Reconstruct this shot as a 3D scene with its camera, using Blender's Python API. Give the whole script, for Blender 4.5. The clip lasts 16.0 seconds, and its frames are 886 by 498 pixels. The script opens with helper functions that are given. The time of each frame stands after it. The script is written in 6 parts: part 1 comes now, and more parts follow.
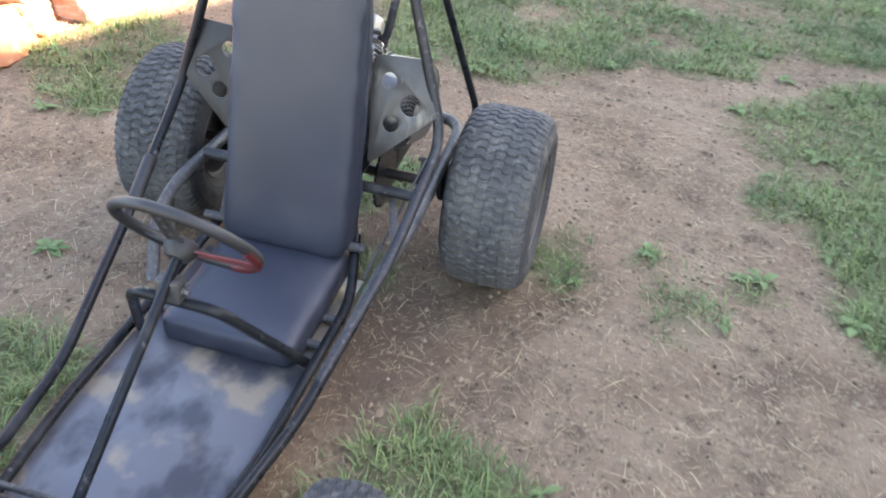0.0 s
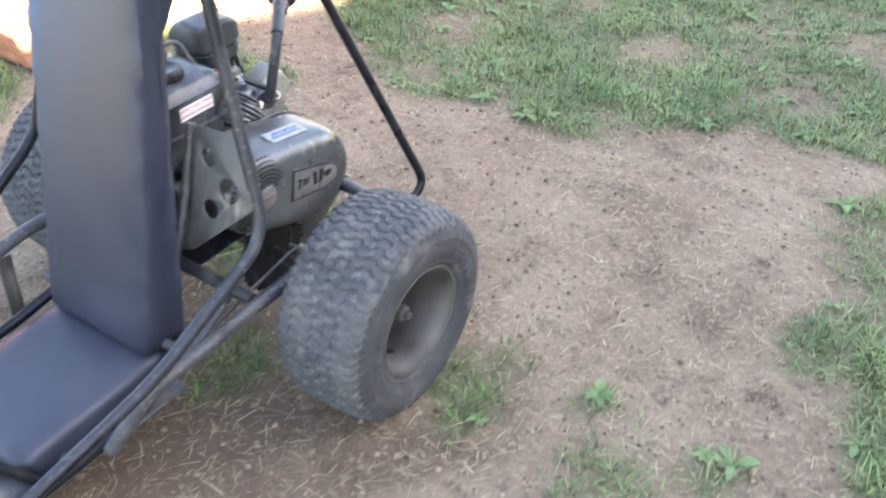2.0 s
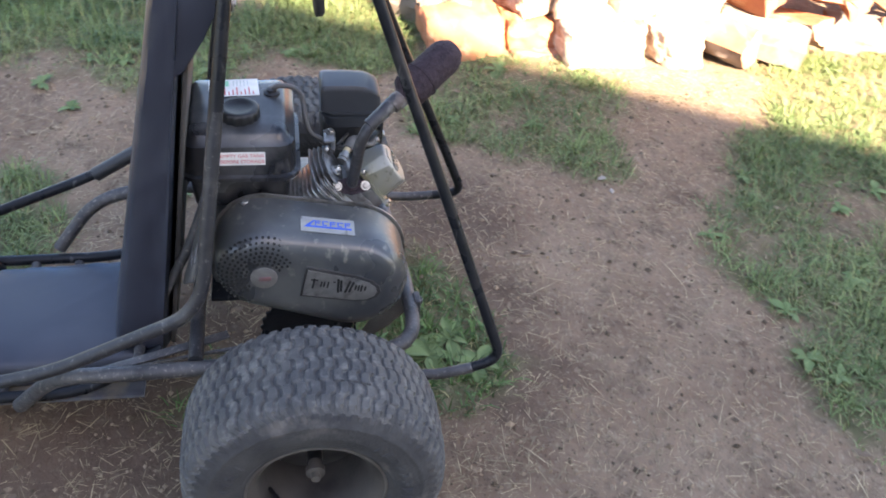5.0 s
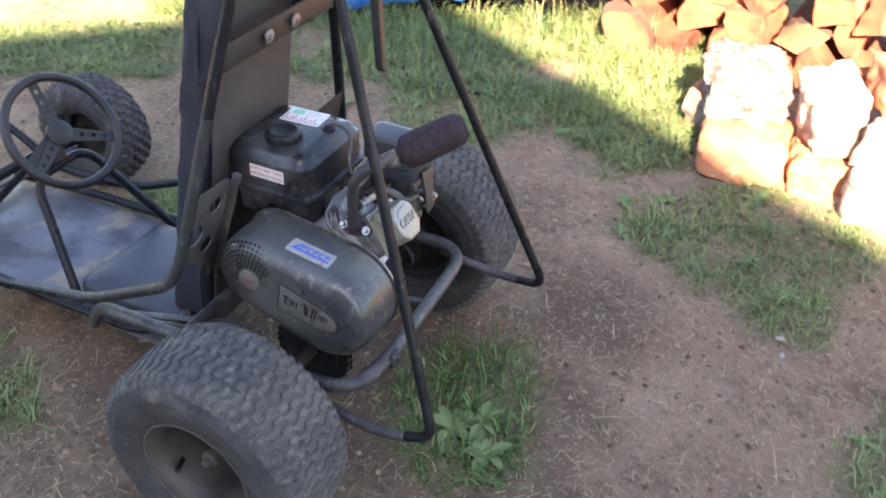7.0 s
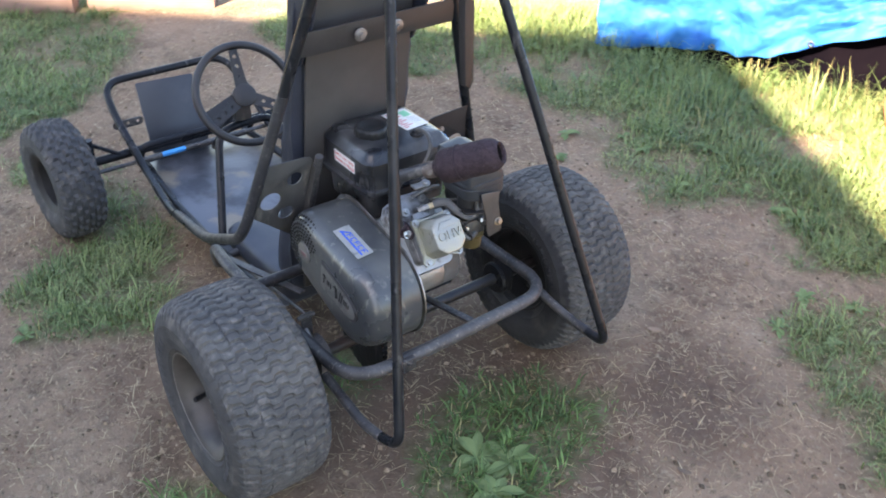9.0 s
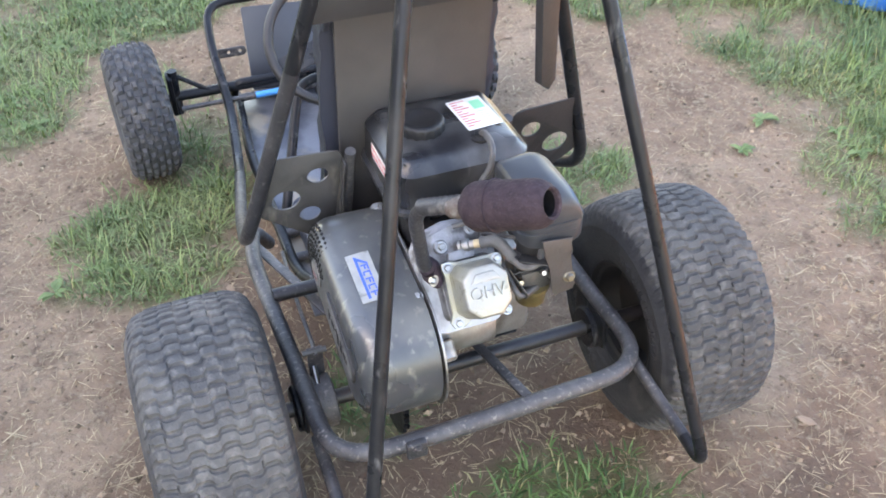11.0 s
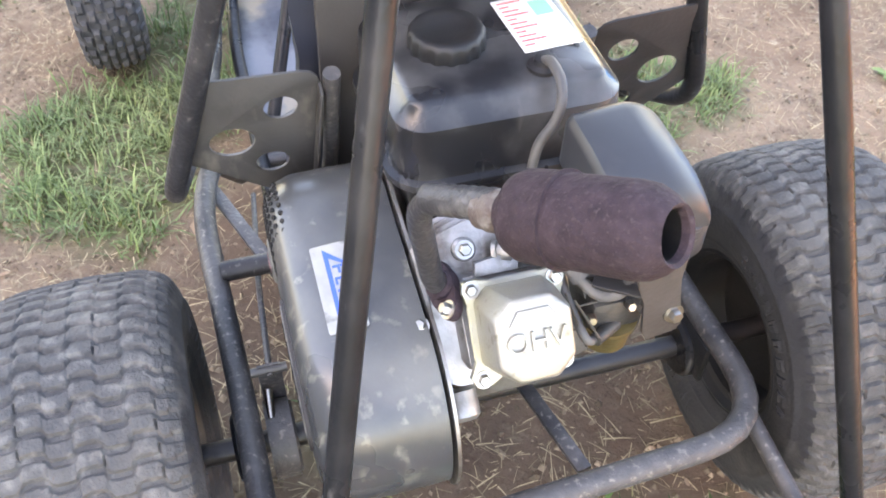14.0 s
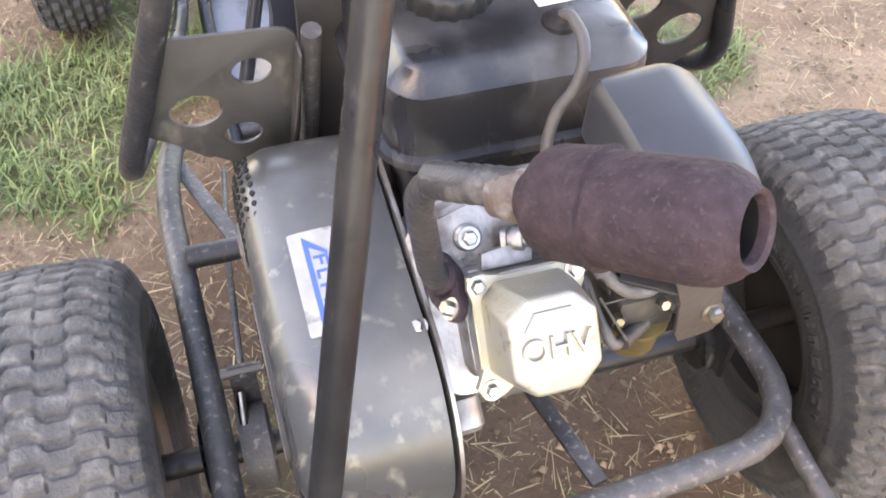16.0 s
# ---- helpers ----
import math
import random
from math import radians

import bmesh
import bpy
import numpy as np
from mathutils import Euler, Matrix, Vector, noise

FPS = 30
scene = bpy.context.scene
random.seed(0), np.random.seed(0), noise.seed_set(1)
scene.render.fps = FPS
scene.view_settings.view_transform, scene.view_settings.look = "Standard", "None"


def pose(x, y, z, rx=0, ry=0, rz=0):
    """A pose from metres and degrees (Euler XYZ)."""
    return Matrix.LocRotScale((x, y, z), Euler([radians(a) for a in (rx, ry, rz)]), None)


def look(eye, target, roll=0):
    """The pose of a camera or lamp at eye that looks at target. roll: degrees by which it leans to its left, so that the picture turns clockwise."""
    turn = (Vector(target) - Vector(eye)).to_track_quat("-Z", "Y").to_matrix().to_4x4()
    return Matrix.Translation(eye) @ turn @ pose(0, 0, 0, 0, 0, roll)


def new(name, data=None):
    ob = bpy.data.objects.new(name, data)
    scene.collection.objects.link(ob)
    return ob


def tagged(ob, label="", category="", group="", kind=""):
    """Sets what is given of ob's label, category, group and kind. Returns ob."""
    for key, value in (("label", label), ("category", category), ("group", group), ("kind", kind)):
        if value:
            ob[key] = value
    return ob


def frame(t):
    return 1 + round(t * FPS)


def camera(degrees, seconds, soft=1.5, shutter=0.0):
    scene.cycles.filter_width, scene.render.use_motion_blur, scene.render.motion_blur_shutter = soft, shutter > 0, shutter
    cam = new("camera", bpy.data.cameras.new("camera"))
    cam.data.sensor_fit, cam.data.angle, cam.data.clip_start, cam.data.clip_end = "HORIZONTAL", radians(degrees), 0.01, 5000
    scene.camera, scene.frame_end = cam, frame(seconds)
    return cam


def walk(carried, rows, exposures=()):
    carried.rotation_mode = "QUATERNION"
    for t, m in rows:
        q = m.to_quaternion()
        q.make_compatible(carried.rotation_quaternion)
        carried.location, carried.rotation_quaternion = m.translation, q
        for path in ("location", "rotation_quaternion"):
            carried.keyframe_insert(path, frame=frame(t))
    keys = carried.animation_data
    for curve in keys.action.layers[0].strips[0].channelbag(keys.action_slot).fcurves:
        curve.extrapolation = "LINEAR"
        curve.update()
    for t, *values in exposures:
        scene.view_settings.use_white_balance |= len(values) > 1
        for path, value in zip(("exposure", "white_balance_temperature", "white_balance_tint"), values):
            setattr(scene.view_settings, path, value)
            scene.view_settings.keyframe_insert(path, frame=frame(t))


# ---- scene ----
cam = camera(50.4, 16.0, soft=1.75, shutter=0.45)

PATH = [
    (0, (0.691, -1.852, 1.370), (0.344, -0.257, 0.215), 5.5),
    (0.5, (0.772, -1.600, 1.354), (0.322, -0.045, 0.180), 4.8),
    (1, (0.952, -1.414, 1.356), (0.453, 0.145, 0.207), 5.1),
    (1.5, (1.167, -1.283, 1.386), (0.420, 0.129, 0.183), 4.8),
    (2, (1.251, -1.052, 1.371), (0.367, 0.266, 0.155), 0.9),
    (2.5, (1.314, -0.846, 1.375), (0.337, 0.425, 0.179), 4.6),
    (3, (1.494, -0.686, 1.426), (0.313, 0.330, 0.172), 7.0),
    (3.5, (1.517, -0.534, 1.427), (0.155, 0.326, 0.242), 5.0),
    (4, (1.436, -0.340, 1.427), (0.007, 0.374, 0.225), 7.9),
    (4.2, (1.433, -0.278, 1.441), (-0.015, 0.369, 0.222), 7.7),
    (6.3, (1.341, 0.514, 1.461), (-0.211, 0.179, 0.246), 4.3),
    (6.5, (1.344, 0.625, 1.449), (-0.199, 0.174, 0.259), 4.2),
    (7, (1.296, 0.835, 1.478), (-0.172, 0.137, 0.312), 1.8),
    (7.5, (1.122, 0.945, 1.432), (-0.250, 0.075, 0.265), 3.7),
    (8, (1.007, 1.077, 1.447), (-0.214, 0.062, 0.232), 3.4),
    (8.5, (0.987, 1.302, 1.486), (-0.126, 0.082, 0.357), 1.5),
    (9, (0.930, 1.311, 1.475), (-0.077, -0.000, 0.350), 1.5),
    (9.2, (0.894, 1.252, 1.462), (-0.075, -0.073, 0.321), 3.5),
    (11.3, (0.389, 0.957, 1.332), (-0.117, -0.465, 0.020), -0.5),
    (11.5, (0.393, 0.912, 1.313), (-0.140, -0.475, -0.025), 1.6),
    (12, (0.360, 0.831, 1.282), (-0.112, -0.525, -0.111), 0.7),
    (12.5, (0.309, 0.792, 1.239), (-0.110, -0.515, -0.216), 0.1),
    (13, (0.235, 0.761, 1.200), (-0.144, -0.632, -0.183), 0.3),
    (13.5, (0.246, 0.646, 1.148), (-0.151, -0.735, -0.244), 0.1),
    (14, (0.230, 0.568, 1.102), (-0.158, -0.734, -0.366), 0.8),
    (14.5, (0.226, 0.530, 1.074), (-0.131, -0.752, -0.419), -0.2),
    (15, (0.222, 0.506, 1.046), (-0.158, -0.717, -0.490), 2.0),
    (15.5, (0.223, 0.484, 1.029), (-0.187, -0.727, -0.509), 3.1),
    (16, (0.221, 0.478, 1.024), (-0.201, -0.766, -0.485), 2.3),
]
walk(cam, [(t, look(eye, target, roll)) for t, eye, target, roll in PATH],
     [(0, 3.90, 7800, 16), (0.5, 3.90, 7700, 16), (1, 4.16, 7600, 15), (1.5, 4.16, 7700, 15), (2.0, 4.22, 7500, 15), (2.5, 3.94, 7500, 16), (3.5, 3.60, 7150, 16), (4, 3.28, 7150, 17), (7, 3.20, 7050, 18), (8, 3.30, 7100, 18), (8.5, 3.41, 7100, 16.5), (9.2, 3.31, 7050, 14), (11.3, 4.24, 7950, 17), (12.5, 4.56, 8000, 18.5), (13.2, 4.58, 8250, 19), (14, 4.48, 8600, 20), (15, 4.48, 9200, 21.5), (16, 4.52, 9400, 22.5)])

# ---- light ----
SUN_EL, SUN_AZ = radians(37), radians(66)
SUN = Vector((math.sin(SUN_AZ) * math.cos(SUN_EL), math.cos(SUN_AZ) * math.cos(SUN_EL), math.sin(SUN_EL)))
world = bpy.data.worlds.new("sky")
scene.world = world
world.use_nodes = True
wn = world.node_tree.nodes
sky = wn.new("ShaderNodeTexSky")
sky.sky_type, sky.sun_disc, sky.sun_elevation, sky.sun_rotation = "NISHITA", False, SUN_EL, SUN_AZ
world.node_tree.links.new(sky.outputs[0], wn["Background"].inputs[0])
wn["Background"].inputs[1].default_value = 0.08
sun = new("sun", bpy.data.lights.new("sun", "SUN"))
sun.data.energy, sun.data.angle, sun.data.color = 5.0, radians(0.6), (1.0, 0.88, 0.7)
sun.matrix_world = look(SUN * 30, (0, 0, 0))


# ---- materials ----
def material(name, base, rough=0.6, metal=0.0, second=None, scale=20.0, amount=0.5, bump=0.0, bump_scale=200.0,
             third=None, third_scale=5.0, third_at=0.6, third_soft=0.1, island=0.0, each=0.0, rough_var=0.0, spec=0.5,
             streak=None, streak_scale=(60, 6, 60), streak_at=0.62, streak_soft=0.08):
    """A node material: base mixed with second by fine noise, with third in larger stains, and bump."""
    m = bpy.data.materials.new(name)
    m.use_nodes = True
    n, l = m.node_tree.nodes, m.node_tree.links
    b = n["Principled BSDF"]
    b.inputs["Roughness"].default_value, b.inputs["Metallic"].default_value = rough, metal
    b.inputs["Specular IOR Level"].default_value = spec
    co = n.new("ShaderNodeTexCoord")

    def noise_node(size, detail=4.0):
        t = n.new("ShaderNodeTexNoise")
        t.inputs["Scale"].default_value, t.inputs["Detail"].default_value = size, detail
        l.new(co.outputs["Object"], t.inputs["Vector"])
        return t

    def ramp(source, lo, hi):
        r = n.new("ShaderNodeMapRange")
        r.inputs["From Min"].default_value, r.inputs["From Max"].default_value = lo, hi
        l.new(source, r.inputs["Value"])
        return r.outputs[0]

    def mix(a, c, f):
        x = n.new("ShaderNodeMix")
        x.data_type = "RGBA"
        for sock, v in ((x.inputs[6], a), (x.inputs[7], c)):
            if isinstance(v, tuple):
                sock.default_value = (*v, 1)
            else:
                l.new(v, sock)
        if isinstance(f, float):
            x.inputs[0].default_value = f
        else:
            l.new(f, x.inputs[0])
        return x.outputs[2]

    col = base
    fine = noise_node(scale)
    if second:
        col = mix(col, second, ramp(fine.outputs[0], 0.5 - 0.5 * amount, 0.8))
    if third:
        big = noise_node(third_scale, 6.0)
        col = mix(col, third, ramp(big.outputs[0], third_at - third_soft, third_at + third_soft))
    if streak:
        mp = n.new("ShaderNodeMapping")
        mp.inputs["Scale"].default_value = streak_scale
        l.new(co.outputs["Object"], mp.inputs["Vector"])
        sn = n.new("ShaderNodeTexNoise")
        sn.inputs["Scale"].default_value, sn.inputs["Detail"].default_value = 1.0, 5.0
        l.new(mp.outputs[0], sn.inputs["Vector"])
        col = mix(col, streak, ramp(sn.outputs[0], streak_at - streak_soft, streak_at + streak_soft))
    if island or each:
        g = n.new("ShaderNodeNewGeometry" if island else "ShaderNodeObjectInfo")
        chance = g.outputs["Random Per Island" if island else "Random"]
        hsv = n.new("ShaderNodeHueSaturation")
        r = n.new("ShaderNodeMapRange")
        r.inputs["To Min"].default_value, r.inputs["To Max"].default_value = 1 - island - each, 1 + island + each
        l.new(chance, r.inputs["Value"])
        l.new(r.outputs[0], hsv.inputs["Value"])
        if isinstance(col, tuple):
            hsv.inputs["Color"].default_value = (*col, 1)
        else:
            l.new(col, hsv.inputs["Color"])
        col = hsv.outputs[0]
    if isinstance(col, tuple):
        b.inputs["Base Color"].default_value = (*col, 1)
    else:
        l.new(col, b.inputs["Base Color"])
    if rough_var:
        r = n.new("ShaderNodeMapRange")
        r.inputs["From Min"].default_value, r.inputs["From Max"].default_value = 0.3, 0.7
        r.inputs["To Min"].default_value, r.inputs["To Max"].default_value = rough - rough_var, rough + rough_var
        l.new(noise_node(scale * 0.6).outputs[0], r.inputs["Value"])
        l.new(r.outputs[0], b.inputs["Roughness"])
    if bump:
        bp = n.new("ShaderNodeBump")
        bp.inputs["Strength"].default_value, bp.inputs["Distance"].default_value = bump, 0.003
        l.new(noise_node(bump_scale).outputs[0], bp.inputs["Height"])
        l.new(bp.outputs[0], b.inputs["Normal"])
    return m


TUBE = material("black_painted_steel", (0.008, 0.009, 0.011), 0.32, 0.0, (0.018, 0.0185, 0.021), 30, 0.5, 0.2, 120, (0.034, 0.033, 0.033), 9, 0.70, 0.08, rough_var=0.10, spec=0.2, streak=(0.085, 0.083, 0.082), streak_scale=(60, 60, 8), streak_at=0.68, streak_soft=0.05)
TUBE_WORN = material("worn_grey_steel", (0.048, 0.047, 0.050), 0.46, 0.1, (0.096, 0.091, 0.088), 70, 0.7, 0.4, 260, (0.026, 0.026, 0.029), 13, 0.60, 0.12, rough_var=0.1, spec=0.4, streak=(0.20, 0.18, 0.16), streak_scale=(140, 140, 140), streak_at=0.66, streak_soft=0.08)
TUBE_DULL = material("dull_scuffed_black_steel", (0.013, 0.014, 0.017), 0.42, 0.0, (0.032, 0.031, 0.034), 60, 0.7, 0.3, 220, (0.075, 0.071, 0.068), 14, 0.66, 0.10, rough_var=0.1, spec=0.4, streak=(0.13, 0.12, 0.11), streak_scale=(120, 120, 120), streak_at=0.68, streak_soft=0.07)
PLATE = material("dusty_steel_plate", (0.066, 0.065, 0.066), 0.46, 0.3, (0.112, 0.106, 0.098), 14, 0.5, 0.10, 200, (0.040, 0.037, 0.035), 12, 0.62, 0.1, rough_var=0.1, streak=(0.20, 0.18, 0.155), streak_scale=(30, 30, 8), streak_at=0.66, streak_soft=0.06)
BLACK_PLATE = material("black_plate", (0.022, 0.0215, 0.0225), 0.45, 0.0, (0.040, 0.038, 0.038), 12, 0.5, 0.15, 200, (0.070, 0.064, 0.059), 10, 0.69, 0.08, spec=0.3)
BOARD = material("faded_black_board", (0.040, 0.037, 0.036), 0.55, 0.0, (0.062, 0.057, 0.054), 9, 0.6, 0.1, 200, (0.085, 0.077, 0.070), 5, 0.64, 0.12, spec=0.3)
RUBBER = material("dusty_rubber", (0.031, 0.032, 0.034), 0.80, 0.0, (0.094, 0.091, 0.087), 60, 0.9, 0.7, 260, (0.114, 0.108, 0.098), 9, 0.62, 0.16, spec=0.35, streak=(0.15, 0.143, 0.13), streak_scale=(60, 60, 60), streak_at=0.64, streak_soft=0.10)
RUBBER_DARK = material("darker_rubber", (0.026, 0.0265, 0.028), 0.80, 0.0, (0.072, 0.070, 0.067), 60, 0.9, 0.7, 260, (0.096, 0.091, 0.083), 9, 0.62, 0.16, spec=0.35, streak=(0.12, 0.114, 0.104), streak_scale=(60, 60, 60), streak_at=0.64, streak_soft=0.10)
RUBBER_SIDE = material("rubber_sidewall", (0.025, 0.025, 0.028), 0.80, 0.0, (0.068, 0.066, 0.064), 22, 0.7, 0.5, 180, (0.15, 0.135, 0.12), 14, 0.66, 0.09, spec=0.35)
RUBBER_SIDE_DARK = material("dark_rubber_sidewall", (0.017, 0.018, 0.021), 0.75, 0.0, (0.038, 0.038, 0.040), 22, 0.6, 0.5, 180, (0.075, 0.070, 0.065), 14, 0.68, 0.09, spec=0.35)
RUBBER_FRONT = material("dark_knobby_rubber", (0.024, 0.025, 0.028), 0.75, 0.0, (0.072, 0.071, 0.071), 45, 0.7, 0.4, 180, (0.12, 0.112, 0.105), 30, 0.64, 0.08, spec=0.4)
RIM = material("dusty_rim", (0.066, 0.058, 0.053), 0.55, 0.2, (0.115, 0.102, 0.090), 12, 0.6, 0.2, 150, (0.030, 0.026, 0.025), 8, 0.55, 0.12)
RIM_BLACK = material("mottled_black_rim", (0.009, 0.009, 0.010), 0.6, 0.1, (0.020, 0.018, 0.017), 14, 0.5, 0.2, 150, (0.034, 0.030, 0.026), 10, 0.66, 0.08)
RIM_EDGE = material("worn_rim_edge", (0.20, 0.185, 0.17), 0.42, 0.5, (0.09, 0.08, 0.07), 30, 0.6)
VINYL = material("black_vinyl", (0.021, 0.0245, 0.038), 0.42, 0.0, (0.031, 0.035, 0.050), 6, 0.6, 0.15, 700, (0.052, 0.055, 0.068), 3, 0.66, 0.1, rough_var=0.06, spec=0.5)
PLASTIC = material("dusty_black_plastic", (0.029, 0.032, 0.036), 0.34, 0.0, (0.054, 0.057, 0.060), 12, 0.8, 0.05, 300, (0.118, 0.120, 0.111), 7, 0.58, 0.14, rough_var=0.12, spec=0.7, streak=(0.17, 0.165, 0.14), streak_scale=(60, 60, 45), streak_at=0.66, streak_soft=0.07)
PLASTIC_SMOOTH = material("grey_black_plastic", (0.026, 0.028, 0.033), 0.42, 0.0, (0.040, 0.043, 0.050), 12, 0.5, 0.0, 500, (0.060, 0.059, 0.060), 9, 0.68, 0.10, rough_var=0.06, spec=0.48)
TANK = material("black_tank_enamel", (0.008, 0.009, 0.012), 0.27, 0.0, (0.015, 0.0155, 0.018), 10, 0.6, 0.03, 200, (0.078, 0.078, 0.078), 13, 0.54, 0.12, rough_var=0.09, spec=0.5, streak=(0.085, 0.082, 0.078), streak_scale=(60, 20, 10), streak_at=0.70, streak_soft=0.05)
CAP = material("black_cap_plastic", (0.009, 0.0095, 0.011), 0.48, 0.0, (0.020, 0.020, 0.021), 30, 0.6, 0.1, 300, (0.045, 0.045, 0.045), 22, 0.66, 0.1, spec=0.4)
FIN = material("pale_cast_fins", (0.50, 0.50, 0.50), 0.40, 0.45, (0.30, 0.295, 0.285), 60, 0.6, 0.2, 250, (0.10, 0.09, 0.08), 30, 0.66, 0.1)
RUBBER_GRIP = material("steering_rubber", (0.010, 0.010, 0.012), 0.5, 0.0, (0.026, 0.025, 0.026), 20, 0.5, 0.2, 300)
CAST = material("cast_aluminium", (0.40, 0.39, 0.38), 0.45, 0.8, (0.22, 0.21, 0.19), 30, 0.6, 0.3, 250, (0.10, 0.085, 0.07), 16, 0.58, 0.1)
CARB = material("oily_carburettor", (0.085, 0.083, 0.080), 0.45, 0.5, (0.04, 0.038, 0.036), 50, 0.6, 0.3, 250, (0.16, 0.14, 0.11), 30, 0.66, 0.08)
CAST_DARK = material("grimy_aluminium", (0.33, 0.33, 0.335), 0.42, 0.65, (0.18, 0.176, 0.17), 60, 0.6, 0.3, 250, (0.070, 0.060, 0.052), 30, 0.62, 0.1)
ZINC = material("gold_zinc_cover", (0.34, 0.335, 0.305), 0.42, 0.6, (0.285, 0.28, 0.26), 40, 0.6, 0.2, 420, (0.36, 0.335, 0.225), 14, 0.58, 0.15, rough_var=0.1, streak=(0.20, 0.185, 0.15), streak_scale=(70, 70, 70), streak_at=0.68, streak_soft=0.05)
BRACKET = material("brown_grey_bracket_steel", (0.085, 0.075, 0.070), 0.5, 0.2, (0.055, 0.047, 0.043), 30, 0.6, 0.2, 200, (0.13, 0.105, 0.085), 18, 0.62, 0.1)
BOLT = material("bright_bolt_steel", (0.45, 0.44, 0.42), 0.32, 1.0, (0.25, 0.23, 0.20), 90, 0.5)
RUST = material("rust_brown_muffler", (0.029, 0.018, 0.024), 0.85, 0.0, (0.046, 0.031, 0.036), 160, 0.9, 0.9, 150, (0.018, 0.012, 0.016), 90, 0.56, 0.2, spec=0.28, streak=(0.058, 0.042, 0.045), streak_scale=(300, 300, 300), streak_at=0.66, streak_soft=0.10)
BORE_BLACK = material("black_bore", (0.006, 0.006, 0.006), 0.95, 0.0, (0.010, 0.009, 0.009), 80, 0.6, 0.2, 200, spec=0.1)
PIPE = material("heat_stained_pipe", (0.024, 0.024, 0.028), 0.42, 0.2, (0.065, 0.062, 0.064), 45, 0.7, 0.5, 200, (0.20, 0.19, 0.18), 30, 0.64, 0.08, spec=0.4)
COLLAR = material("rusty_clamp_collar", (0.16, 0.135, 0.12), 0.6, 0.2, (0.07, 0.048, 0.042), 60, 0.7, 0.6, 260, (0.30, 0.285, 0.27), 40, 0.62, 0.08)
LEAD = material("grey_braided_lead", (0.065, 0.062, 0.060), 0.7, 0.0, (0.12, 0.112, 0.105), 90, 0.6, 0.4, 400)
AXLE = material("dark_rusty_axle", (0.013, 0.0135, 0.016), 0.36, 0.1, (0.030, 0.028, 0.028), 30, 0.6, 0.3, 150, (0.060, 0.042, 0.034), 12, 0.64, 0.1)
LABEL_GREY = material("label_grey_ink", (0.42, 0.45, 0.43), 0.5)
BRASS = material("stained_brass", (0.24, 0.185, 0.075), 0.45, 0.7, (0.11, 0.085, 0.045), 40, 0.6, 0.2, 200)
DARK = material("hole_shade_and_marks", (0.008, 0.008, 0.008), 0.9)
WIRE = material("black_rubber_hose", (0.052, 0.051, 0.052), 0.55, 0.0, (0.11, 0.105, 0.10), 40, 0.5)
PAN = material("worn_floor_pan", (0.105, 0.110, 0.128), 0.36, 0.25, (0.140, 0.142, 0.155), 9, 0.7, 0.2, 90, (0.25, 0.21, 0.16), 5.5, 0.59, 0.03, rough_var=0.12, streak=(0.050, 0.052, 0.062), streak_scale=(9, 6, 9), streak_at=0.55, streak_soft=0.06)
RED = material("faded_red_plastic", (0.10, 0.010, 0.013), 0.5, 0.0, (0.06, 0.007, 0.009), 30, 0.5)
RED_DUSTY = material("dusty_pink_paint", (0.20, 0.055, 0.060), 0.55, 0.0, (0.15, 0.030, 0.035), 25, 0.6)
WHITE = material("white_label", (0.75, 0.75, 0.73), 0.45, 0.0, (0.6, 0.58, 0.54), 60, 0.4)
LABEL_RED = material("label_red_ink", (0.55, 0.12, 0.12), 0.5)
MEDAL_RED = material("worn_red_enamel", (0.20, 0.075, 0.075), 0.6, 0.0, (0.12, 0.09, 0.09), 80, 0.7)
LABEL_GREEN = material("label_green_ink", (0.22, 0.58, 0.36), 0.5)
LABEL_BLUE = material("sticker_blue_ink", (0.03, 0.10, 0.50), 0.4)
STICKER = material("scuffed_pale_sticker", (0.34, 0.345, 0.325), 0.5, 0.0, (0.22, 0.225, 0.215), 60, 0.7, 0.0, 200, (0.10, 0.10, 0.095), 40, 0.68, 0.05)
SILVER = material("worn_silver_badge", (0.20, 0.197, 0.185), 0.5, 0.3, (0.11, 0.105, 0.10), 60, 0.7, 0.1, 300, (0.060, 0.057, 0.055), 30, 0.62, 0.08)
BLUE_TAPE = material("blue_tape", (0.03, 0.25, 0.60), 0.4)
TAN_STEEL = material("muddy_tan_steel", (0.115, 0.095, 0.073), 0.7, 0.1, (0.16, 0.13, 0.10), 20, 0.5, 0.3, 150)
WOOD = material("fresh_split_wood", (0.40, 0.135, 0.060), 0.8, 0.0, (0.52, 0.23, 0.11), 14, 0.6, 0.6, 45, (0.26, 0.075, 0.038), 5, 0.57, 0.10, each=0.25, streak=(0.58, 0.33, 0.18), streak_scale=(3, 22, 22), streak_at=0.62, streak_soft=0.08)
WOOD_PALE = material("pale_split_wood", (0.38, 0.205, 0.125), 0.85, 0.0, (0.28, 0.135, 0.078), 16, 0.6, 0.7, 50, (0.20, 0.085, 0.05), 7, 0.57, 0.1, each=0.3, streak=(0.48, 0.32, 0.21), streak_scale=(20, 20, 4), streak_at=0.64, streak_soft=0.08)
WEATHERED = material("weathered_pale_wood", (0.42, 0.33, 0.26), 0.9, 0.0, (0.29, 0.205, 0.15), 26, 0.7, 1.0, 90, (0.19, 0.115, 0.08), 11, 0.60, 0.08, each=0.1, streak=(0.52, 0.45, 0.38), streak_scale=(9, 60, 60), streak_at=0.60, streak_soft=0.1)
